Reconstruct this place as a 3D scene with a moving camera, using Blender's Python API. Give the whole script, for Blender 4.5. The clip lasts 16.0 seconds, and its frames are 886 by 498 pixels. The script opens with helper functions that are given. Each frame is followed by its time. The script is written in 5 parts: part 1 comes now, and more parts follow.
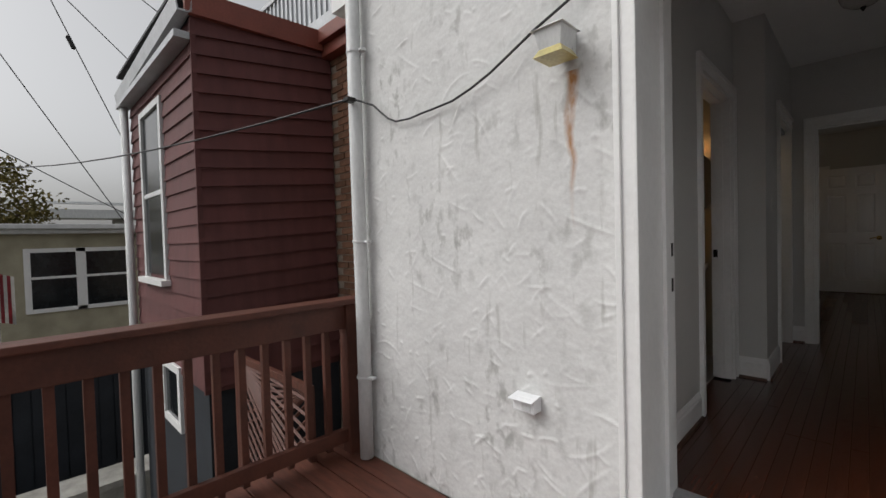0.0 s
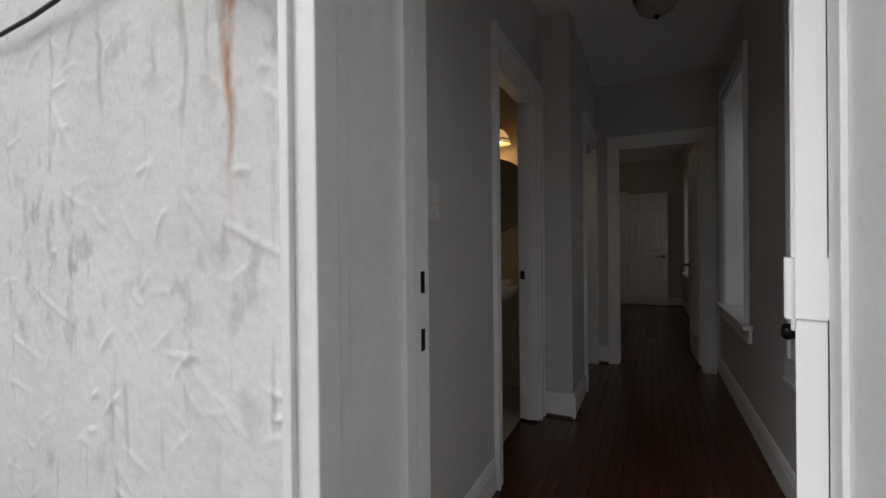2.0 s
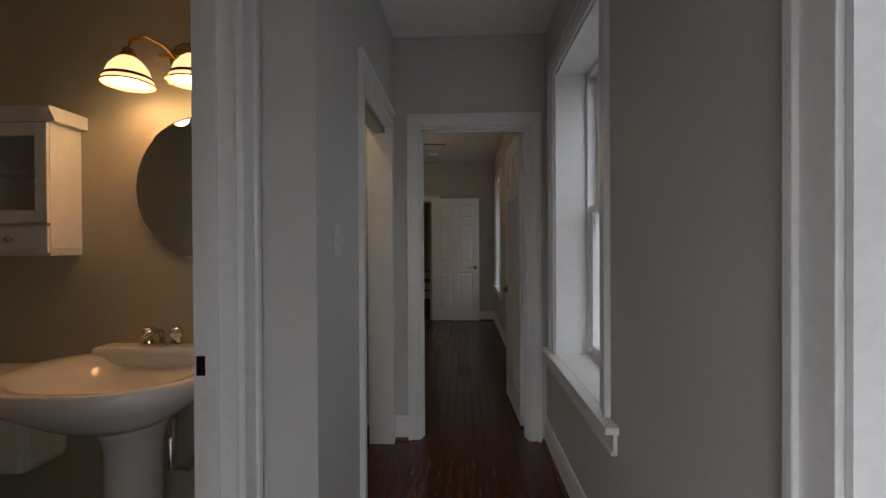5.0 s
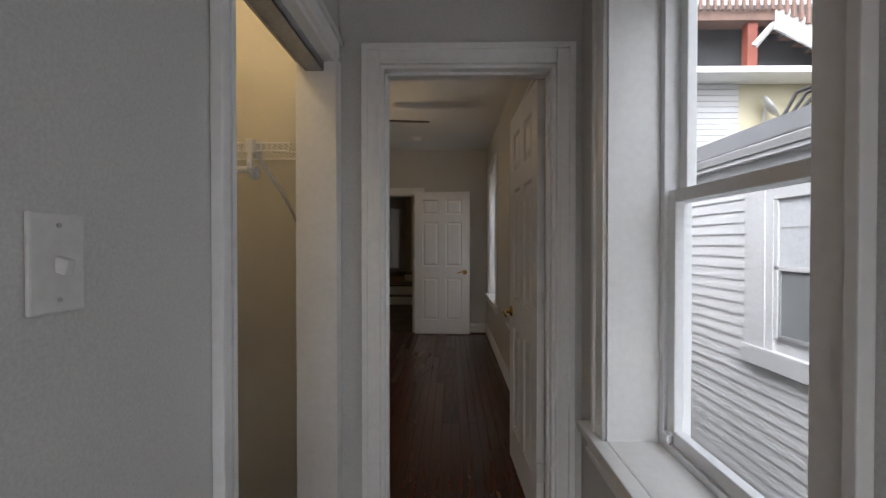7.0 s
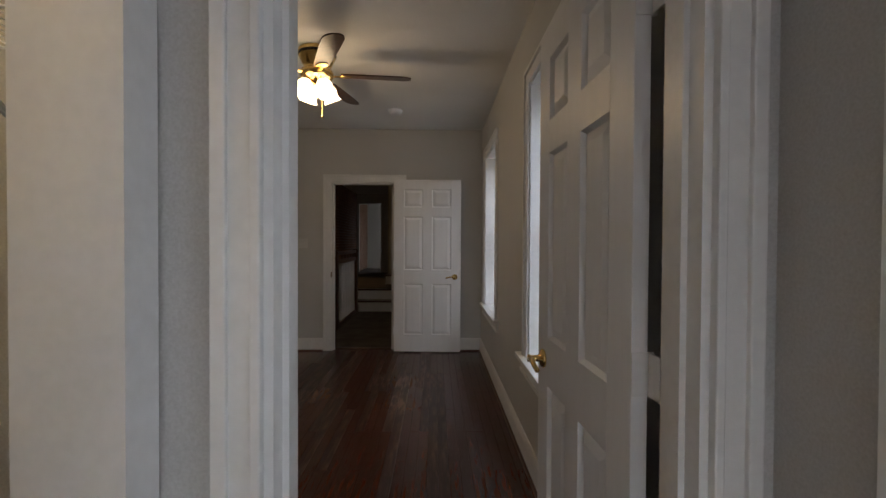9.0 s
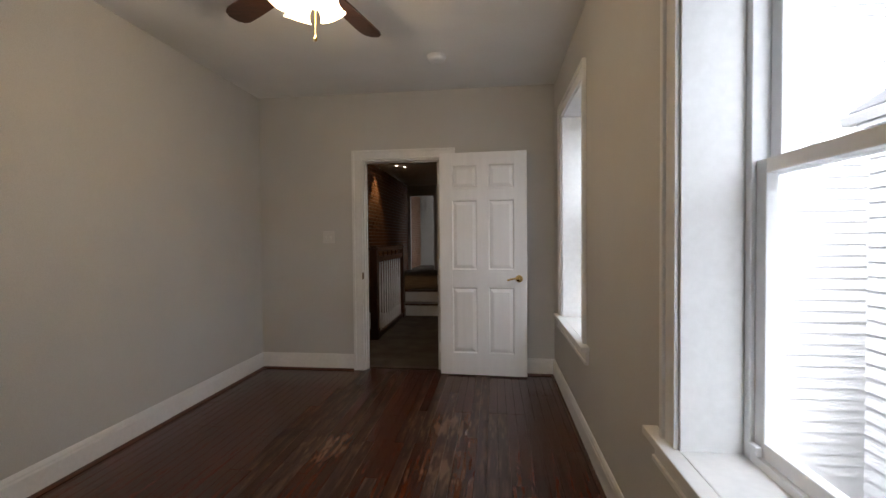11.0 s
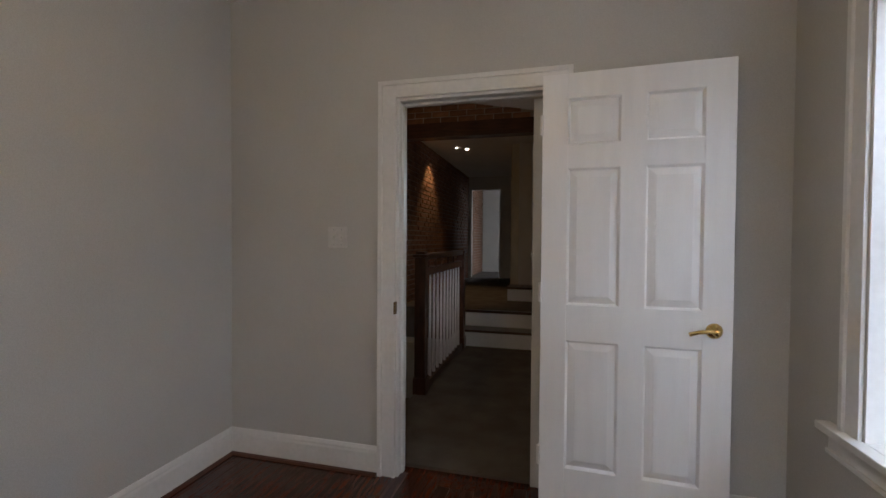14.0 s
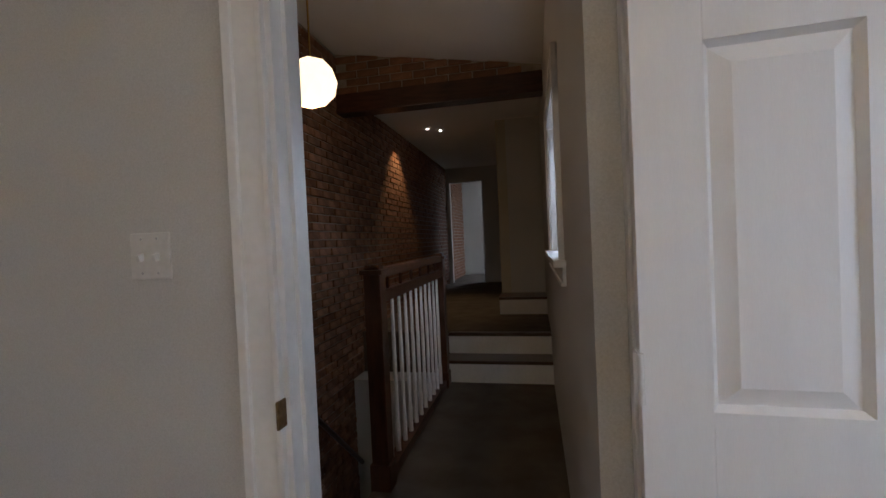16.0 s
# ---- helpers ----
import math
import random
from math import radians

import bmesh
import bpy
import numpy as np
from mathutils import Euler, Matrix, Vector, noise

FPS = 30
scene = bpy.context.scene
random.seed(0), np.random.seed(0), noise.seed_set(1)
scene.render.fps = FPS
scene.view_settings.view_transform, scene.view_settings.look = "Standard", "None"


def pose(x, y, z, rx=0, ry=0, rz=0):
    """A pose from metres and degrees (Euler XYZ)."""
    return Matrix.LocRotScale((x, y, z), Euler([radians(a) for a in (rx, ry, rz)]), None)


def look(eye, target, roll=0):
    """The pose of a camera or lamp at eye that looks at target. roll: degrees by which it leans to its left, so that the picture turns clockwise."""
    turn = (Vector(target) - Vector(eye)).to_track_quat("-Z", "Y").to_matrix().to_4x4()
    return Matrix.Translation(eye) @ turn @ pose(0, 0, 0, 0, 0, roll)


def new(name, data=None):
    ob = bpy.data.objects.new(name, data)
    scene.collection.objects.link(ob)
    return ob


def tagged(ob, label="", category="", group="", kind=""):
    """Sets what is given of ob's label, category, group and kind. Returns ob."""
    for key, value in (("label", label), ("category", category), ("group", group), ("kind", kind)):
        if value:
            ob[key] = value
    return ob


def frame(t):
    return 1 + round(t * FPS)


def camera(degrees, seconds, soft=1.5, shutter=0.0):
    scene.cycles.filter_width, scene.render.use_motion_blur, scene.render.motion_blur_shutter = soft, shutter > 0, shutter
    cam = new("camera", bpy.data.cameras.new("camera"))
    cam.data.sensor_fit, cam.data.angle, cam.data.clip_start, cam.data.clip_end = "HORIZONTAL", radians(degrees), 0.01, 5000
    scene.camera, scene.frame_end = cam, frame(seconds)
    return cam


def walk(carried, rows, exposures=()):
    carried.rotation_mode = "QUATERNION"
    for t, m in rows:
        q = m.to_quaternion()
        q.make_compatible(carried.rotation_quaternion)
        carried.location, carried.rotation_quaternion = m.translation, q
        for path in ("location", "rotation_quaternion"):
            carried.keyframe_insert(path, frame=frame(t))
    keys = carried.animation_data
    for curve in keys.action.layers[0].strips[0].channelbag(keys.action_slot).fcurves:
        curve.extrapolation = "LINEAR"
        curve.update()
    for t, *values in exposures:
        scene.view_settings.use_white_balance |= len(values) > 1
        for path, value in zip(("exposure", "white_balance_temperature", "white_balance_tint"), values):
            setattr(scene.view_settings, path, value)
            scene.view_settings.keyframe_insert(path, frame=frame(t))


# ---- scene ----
cam = camera(91.8, 16.0)
PATH = [
    (0, (0.113, -1.577, 1.088), (-1.29, -0.153, 1.036), -1.6),
    (0.5, (0.076, -1.361, 1.087), (-1.2, 0.178, 1.041), -1.6),
    (1, (0.037, -1.124, 1.089), (-1.093, 0.526, 1.054), -1.0),
    (1.5, (0.045, -0.864, 1.083), (-0.951, 0.87, 1.062), -0.8),
    (2, (0.062, -0.605, 1.1), (-0.809, 1.196, 1.092), -0.6),
    (2.5, (0.047, -0.344, 1.115), (-0.701, 1.511, 1.118), -0.1),
    (3, (0.023, -0.085, 1.151), (-0.554, 1.829, 1.146), 0.4),
    (3.5, (0.022, 0.16, 1.152), (-0.392, 2.117, 1.159), 0.5),
    (4, (0.052, 0.413, 1.211), (-0.224, 2.394, 1.207), 0.1),
    (4.5, (0.056, 0.656, 1.237), (-0.079, 2.651, 1.228), -0.5),
    (7, (0.058, 1.942, 1.296), (0.025, 3.941, 1.273), -0.0),
    (7.5, (0.066, 2.174, 1.28), (0.068, 4.174, 1.274), 0.3),
    (8, (0.071, 2.474, 1.305), (0.1, 4.473, 1.3), 0.4),
    (8.5, (0.046, 2.74, 1.306), (0.09, 4.739, 1.29), 0.4),
    (11, (0.048, 4.159, 1.26), (-0.19, 6.144, 1.213), -0.5),
    (11.5, (0.064, 4.462, 1.26), (-0.273, 6.433, 1.233), -0.1),
    (12, (-0.016, 4.77, 1.27), (-0.394, 6.734, 1.262), 0.6),
    (12.5, (-0.102, 5.075, 1.278), (-0.521, 7.031, 1.276), 1.3),
    (13, (-0.192, 5.39, 1.296), (-0.652, 7.337, 1.281), 1.3),
    (13.5, (-0.292, 5.701, 1.289), (-0.786, 7.639, 1.263), 1.0),
    (14, (-0.393, 6.013, 1.273), (-0.893, 7.949, 1.232), 0.4),
    (14.5, (-0.46, 6.338, 1.283), (-0.942, 8.278, 1.225), -0.8),
    (15, (-0.535, 6.655, 1.283), (-0.991, 8.602, 1.223), -1.8),
    (15.5, (-0.584, 6.969, 1.282), (-1.036, 8.917, 1.226), -1.8),
    (16, (-0.626, 7.275, 1.291), (-1.04, 9.231, 1.251), -2.6),
]
walk(cam, [(t, look(eye, goal, roll)) for t, eye, goal, roll in PATH],
     [(0, -0.40, 6500, 10), (0.5, -0.48, 6450, 10), (1.5, -0.35, 6400, 10), (2.5, -0.28, 6300, 10), (3.5, 0.75, 6200, 10), (4.5, 1.08, 6200, 10), (7.0, 1.8, 6150, 10), (8.5, 1.95, 6000, 10),
      (11.0, 3.0, 6000, 10), (12.5, 3.05, 5800, 10), (14.5, 3.05, 5550, 10), (16.0, 3.15, 5400, 10)])

# ---------- sky and sun ----------
world = bpy.data.worlds.new("overcast_sky")
scene.world = world
world.use_nodes = True
wn, wl = world.node_tree.nodes, world.node_tree.links
sky = wn.new("ShaderNodeTexSky")
sky.sky_type = "NISHITA"
sky.sun_disc = False
sky.sun_elevation = radians(48)
sky.sun_rotation = radians(214)
sky.air_density, sky.dust_density, sky.ozone_density = 1.0, 5.0, 1.0
grey = wn.new("ShaderNodeHueSaturation")
grey.inputs["Saturation"].default_value = 0.12
wl.new(sky.outputs[0], grey.inputs["Color"])
wl.new(grey.outputs[0], wn["Background"].inputs[0])
wn["Background"].inputs[1].default_value = 0.185
sun = new("sun", bpy.data.lights.new("sun", "SUN"))
sun.data.energy, sun.data.angle, sun.data.color = 0.34, radians(30), (1.0, 0.98, 0.95)
sun.matrix_world = look((0, 0, 30), (15.0, 22.5, 0.0))


def lamp(name, at, watts, colour, radius=0.04):
    ob = new(name, bpy.data.lights.new(name, "POINT"))
    ob.data.energy, ob.data.color, ob.data.shadow_soft_size = watts, colour, radius
    ob.location = at
    return ob


WARM = (1.0, 0.60, 0.25)
lamp("bath_lamp_a", (-1.23, 2.52, 1.845), 0.52, WARM)
lamp("bath_lamp_b", (-0.97, 2.52, 1.845), 0.52, WARM)
lamp("closet_lamp", (-0.85, 3.20, 2.50), 2.1, (1.0, 0.70, 0.36))
lamp("fan_lamp", (-0.80, 6.07, 2.25), 1.5, (1.0, 0.72, 0.44), 0.08)
lamp("landing_lamp", (-1.86, 9.6, 2.05), 0.35, WARM)
spot = new("downlight_lamp", bpy.data.lights.new("downlight_lamp", "SPOT"))
spot.data.energy, spot.data.color, spot.data.spot_size, spot.data.spot_blend, spot.data.shadow_soft_size = 4.0, WARM, radians(80), 0.6, 0.03
spot.matrix_world = look((-2.14, 12.7, 2.74), (-2.22, 12.7, 0.4))


# ---------- materials ----------
def mat(name, colour, rough=0.6, metal=0.0, spread=0.12, scale=6.0, fine=60.0, bump=0.1, bump_scale=None,
        stretch=(1, 1, 1), tint=None, by_object=0.0, spec=0.5, mid=0.5):
    """Painted or natural surface: broad stains, fine grain and relief, with a shift from piece to piece."""
    m = bpy.data.materials.new(name)
    m.use_nodes = True
    n, l = m.node_tree.nodes, m.node_tree.links
    p = n["Principled BSDF"]
    p.inputs["Roughness"].default_value, p.inputs["Metallic"].default_value = rough, metal
    p.inputs["Specular IOR Level"].default_value = spec
    co = n.new("ShaderNodeTexCoord")
    mp = n.new("ShaderNodeMapping")
    mp.inputs["Scale"].default_value = stretch
    l.new(co.outputs["Object"], mp.inputs[0])
    big, small = n.new("ShaderNodeTexNoise"), n.new("ShaderNodeTexNoise")
    big.inputs["Scale"].default_value, big.inputs["Detail"].default_value = scale, 6
    small.inputs["Scale"].default_value, small.inputs["Detail"].default_value = fine, 4
    l.new(mp.outputs[0], big.inputs["Vector"]), l.new(mp.outputs[0], small.inputs["Vector"])
    ramp = n.new("ShaderNodeValToRGB")
    dark = tuple(c * (1 - spread) for c in colour)
    light = tuple(min(1, c * (1 + spread)) for c in colour) if tint is None else tint
    ramp.color_ramp.elements[0].position, ramp.color_ramp.elements[1].position = mid - 0.18, mid + 0.18
    ramp.color_ramp.elements[0].color, ramp.color_ramp.elements[1].color = (*dark, 1), (*light, 1)
    l.new(big.outputs["Fac"], ramp.inputs[0])
    mix = n.new("ShaderNodeMix")
    mix.data_type, mix.blend_type = "RGBA", "OVERLAY"
    mix.inputs["Factor"].default_value = 0.25
    l.new(ramp.outputs[0], mix.inputs["A"]), l.new(small.outputs["Fac"], mix.inputs["B"])
    last = mix.outputs["Result"]
    if by_object:
        info, hsv, rng = n.new("ShaderNodeObjectInfo"), n.new("ShaderNodeHueSaturation"), n.new("ShaderNodeMapRange")
        rng.inputs["To Min"].default_value, rng.inputs["To Max"].default_value = 1 - by_object, 1 + by_object
        l.new(info.outputs["Random"], rng.inputs["Value"]), l.new(rng.outputs[0], hsv.inputs["Value"])
        l.new(last, hsv.inputs["Color"])
        last = hsv.outputs[0]
    l.new(last, p.inputs["Base Color"])
    b = n.new("ShaderNodeBump")
    b.inputs["Strength"].default_value, b.inputs["Distance"].default_value = bump, 0.01
    if bump_scale:
        relief = n.new("ShaderNodeTexNoise")
        relief.inputs["Scale"].default_value, relief.inputs["Detail"].default_value = bump_scale, 5
        l.new(mp.outputs[0], relief.inputs["Vector"])
        l.new(relief.outputs["Fac"], b.inputs["Height"])
    else:
        l.new(small.outputs["Fac"], b.inputs["Height"])
    l.new(b.outputs[0], p.inputs["Normal"])
    return m


def glow(name, colour, strength):
    m = bpy.data.materials.new(name)
    m.use_nodes = True
    p = m.node_tree.nodes["Principled BSDF"]
    p.inputs["Base Color"].default_value = (*colour, 1)
    p.inputs["Emission Color"].default_value = (*colour, 1)
    p.inputs["Emission Strength"].default_value = strength
    return m


def clear_glass(name, tint=(1, 1, 1), gloss=0.035):
    """A thin pane: mostly clear, with a faint mirror image."""
    m = bpy.data.materials.new(name)
    m.use_nodes = True
    n, l = m.node_tree.nodes, m.node_tree.links
    n.remove(n["Principled BSDF"])
    a, g, mx = n.new("ShaderNodeBsdfTransparent"), n.new("ShaderNodeBsdfGlossy"), n.new("ShaderNodeMixShader")
    a.inputs[0].default_value = (*tint, 1)
    g.inputs["Roughness"].default_value = 0.02
    mx.inputs[0].default_value = gloss
    l.new(a.outputs[0], mx.inputs[1]), l.new(g.outputs[0], mx.inputs[2])
    l.new(mx.outputs[0], n["Material Output"].inputs[0])
    return m


PAINT = mat("greige_wall_paint", (0.56, 0.552, 0.533), 0.55, spread=0.03, scale=2.0, fine=220, bump=0.025)
CEIL = mat("ceiling_paint", (0.80, 0.80, 0.79), 0.8, spread=0.03, scale=2.0, fine=150, bump=0.05)
CLOSETP = mat("closet_paint", (0.55, 0.53, 0.48), 0.6, spread=0.03, scale=3, fine=200, bump=0.05)
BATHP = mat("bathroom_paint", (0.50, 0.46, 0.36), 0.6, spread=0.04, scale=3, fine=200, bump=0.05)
TRIM = mat("white_trim_paint", (0.78, 0.78, 0.77), 0.35, spread=0.03, scale=5, fine=40, bump=0.06)
VINYL = mat("white_vinyl", (0.80, 0.81, 0.82), 0.4, spread=0.03, scale=5, fine=40, bump=0.03)
DOORW = mat("white_door_paint", (0.86, 0.86, 0.86), 0.4, spread=0.02, scale=3, fine=90, bump=0.05, stretch=(8, 8, 1))
FLOORW = mat("dark_stained_oak", (0.060, 0.0155, 0.007), 0.20, spread=0.5, scale=7, fine=45, bump=0.10, stretch=(9, 1, 9), by_object=0.16)
FLOORSCUFF = mat("worn_stained_oak", (0.062, 0.017, 0.008), 0.30, scale=5, fine=45, bump=0.15, stretch=(9, 1.3, 9), spread=0.5,
                 tint=(0.20, 0.105, 0.065), by_object=0.14, mid=0.66)
DARKW = mat("dark_walnut", (0.05, 0.02, 0.012), 0.3, spread=0.4, scale=5, fine=40, bump=0.06, stretch=(1, 8, 8))
NEWELW = mat("dark_stained_rail", (0.07, 0.028, 0.014), 0.35, spread=0.3, scale=5, fine=40, bump=0.06, stretch=(6, 6, 1))
DECK = mat("red_brown_deck_stain", (0.105, 0.034, 0.020), 0.6, spread=0.25, scale=6, fine=50, bump=0.25, stretch=(1, 5, 5), by_object=0.12)
RAILW = mat("red_brown_rail_stain", (0.092, 0.029, 0.017), 0.6, spread=0.22, scale=6, fine=50, bump=0.2, stretch=(5, 1, 1), by_object=0.10)
REDSIDE = mat("maroon_siding", (0.112, 0.037, 0.036), 0.7, spread=0.15, scale=3, fine=90, bump=0.35, stretch=(3, 3, 0.6), by_object=0.10)
REDFASC = mat("red_flashing", (0.20, 0.052, 0.034), 0.5, spread=0.15, scale=3, fine=60, bump=0.1)
WSIDE = mat("white_vinyl_siding", (0.46, 0.46, 0.47), 0.5, spread=0.03, scale=4, fine=60, bump=0.08, by_object=0.03)
BRICKM = mat("old_brick", (0.235, 0.120, 0.072), 0.85, spread=0.3, scale=9, fine=70, bump=0.5, by_object=0.28)
BRICKD = mat("interior_brick", (0.20, 0.10, 0.055), 0.85, spread=0.3, scale=9, fine=70, bump=0.5, by_object=0.30)
MORTAR = mat("mortar", (0.32, 0.27, 0.22), 0.95, spread=0.2, scale=12, fine=90, bump=0.5)
ALU = mat("grey_metal", (0.42, 0.43, 0.44), 0.45, 0.5, spread=0.1, scale=5, fine=60, bump=0.05)
PIPE = mat("painted_downpipe", (0.62, 0.63, 0.63), 0.5, spread=0.10, scale=7, fine=60, bump=0.15, stretch=(1, 1, 0.4))
BLACK = mat("black_cable", (0.015, 0.015, 0.016), 0.5, spread=0.2, bump=0.05)
IRON = mat("dark_bronze", (0.02, 0.018, 0.016), 0.35, 0.8, spread=0.2, bump=0.05)
BRASS = mat("polished_brass", (0.72, 0.50, 0.18), 0.18, 1.0, spread=0.08, scale=8, bump=0.02)
OLDBRASS = mat("tarnished_brass", (0.18, 0.12, 0.055), 0.4, 0.9, spread=0.3, scale=30, bump=0.1)
CHROME = mat("chrome", (0.7, 0.7, 0.7), 0.12, 1.0, spread=0.05, bump=0.02)
PORC = mat("white_porcelain", (0.80, 0.79, 0.76), 0.12, spread=0.02, scale=3, fine=30, bump=0.01)
CARPET = mat("grey_brown_carpet", (0.13, 0.112, 0.095), 0.95, spread=0.2, scale=5, fine=350, bump=0.7, spec=0.1)
TILE = mat("bathroom_floor_tile", (0.34, 0.33, 0.31), 0.3, spread=0.1, scale=4, fine=60, bump=0.05, by_object=0.06)
CREAM = mat("cream_render", (0.36, 0.33, 0.24), 0.85, spread=0.18, scale=2.0, fine=60, bump=0.3)
YELLOW = mat("pale_yellow_wall", (0.46, 0.42, 0.30), 0.8, spread=0.08, scale=2, fine=60, bump=0.2)
ROOFT = mat("dark_roofing", (0.07, 0.07, 0.075), 0.9, spread=0.25, scale=6, fine=80, bump=0.4)
DARKBLUE = mat("dark_blue_boards", (0.014, 0.018, 0.024), 0.8, spread=0.3, scale=2, fine=40, bump=0.3)
CONC = mat("concrete", (0.33, 0.32, 0.29), 0.9, spread=0.25, scale=4, fine=60, bump=0.4)
GROUND = mat("yard_ground", (0.10, 0.095, 0.08), 0.95, spread=0.3, scale=2, fine=30, bump=0.5)
LEAF = mat("autumn_leaves", (0.085, 0.095, 0.022), 0.7, spread=0.4, scale=3, fine=30, bump=0.1, tint=(0.20, 0.15, 0.03))
BARK = mat("bark", (0.09, 0.07, 0.05), 0.9, spread=0.3, bump=0.5)
SMOKEG = mat("dark_window_room", (0.012, 0.014, 0.015), 0.15, spread=0.2, bump=0.01)
BLIND = mat("window_blind", (0.42, 0.43, 0.45), 0.7, spread=0.05, bump=0.05)
SCREEN = mat("insect_screen", (0.17, 0.175, 0.185), 0.6, spread=0.1, fine=400, bump=0.1)
MIRROR = mat("mirror_silver", (0.85, 0.85, 0.85), 0.02, 1.0, spread=0.01, bump=0.0)
SHADE = glow("frosted_lamp_glass", (1.0, 0.58, 0.26), 0.7)
BULB = glow("lit_bulb", (1.0, 0.80, 0.50), 8.0)
FANSH = glow("lit_tulip_glass", (1.0, 0.74, 0.42), 1.4)
GLOBE = glow("lit_globe_glass", (1.0, 0.66, 0.32), 0.26)
SPOTM = glow("lit_downlight", (1.0, 0.85, 0.6), 8.0)
OFFGLASS = mat("unlit_frosted_glass", (0.45, 0.44, 0.42), 0.25, spread=0.1, bump=0.02)
AMBER = mat("amber_lantern_glass", (0.55, 0.47, 0.20), 0.2, spread=0.15, bump=0.05)
GLASS = clear_glass("window_glass")


def rubbed(m, spots):
    """Patches where the stain is scratched off the boards: (x, y, radius)."""
    n, l = m.node_tree.nodes, m.node_tree.links
    p = n["Principled BSDF"]
    base = p.inputs["Base Color"].links[0].from_socket
    geo, mp, t = n.new("ShaderNodeNewGeometry"), n.new("ShaderNodeMapping"), n.new("ShaderNodeTexNoise")
    mp.inputs["Scale"].default_value = (9.0, 1.6, 1.0)
    t.inputs["Scale"].default_value, t.inputs["Detail"].default_value = 4.0, 8
    l.new(geo.outputs["Position"], mp.inputs[0]), l.new(mp.outputs[0], t.inputs["Vector"])
    for x, y, rad in spots:
        d, g, k, q = n.new("ShaderNodeVectorMath"), n.new("ShaderNodeMapRange"), n.new("ShaderNodeMath"), n.new("ShaderNodeMapRange")
        d.operation = "DISTANCE"
        d.inputs[1].default_value = (x, y, 0)
        l.new(geo.outputs["Position"], d.inputs[0]), l.new(d.outputs["Value"], g.inputs["Value"])
        g.inputs["From Min"].default_value, g.inputs["From Max"].default_value = 0.0, rad
        g.inputs["To Min"].default_value, g.inputs["To Max"].default_value = 0.24, -0.12
        k.operation = "ADD"
        l.new(t.outputs["Fac"], k.inputs[0]), l.new(g.outputs[0], k.inputs[1])
        q.inputs["From Min"].default_value, q.inputs["From Max"].default_value = 0.60, 0.74
        l.new(k.outputs[0], q.inputs["Value"])
        mix = n.new("ShaderNodeMix")
        mix.data_type = "RGBA"
        l.new(q.outputs[0], mix.inputs["Factor"]), l.new(base, mix.inputs["A"])
        mix.inputs["B"].default_value = (0.20, 0.125, 0.085, 1)
        base = mix.outputs["Result"]
    l.new(base, p.inputs["Base Color"])


for m in (FLOORW, FLOORSCUFF):
    rubbed(m, [(-0.27, 6.98, 0.42), (-0.25, 6.45, 0.34), (-0.95, 6.65, 0.34)])


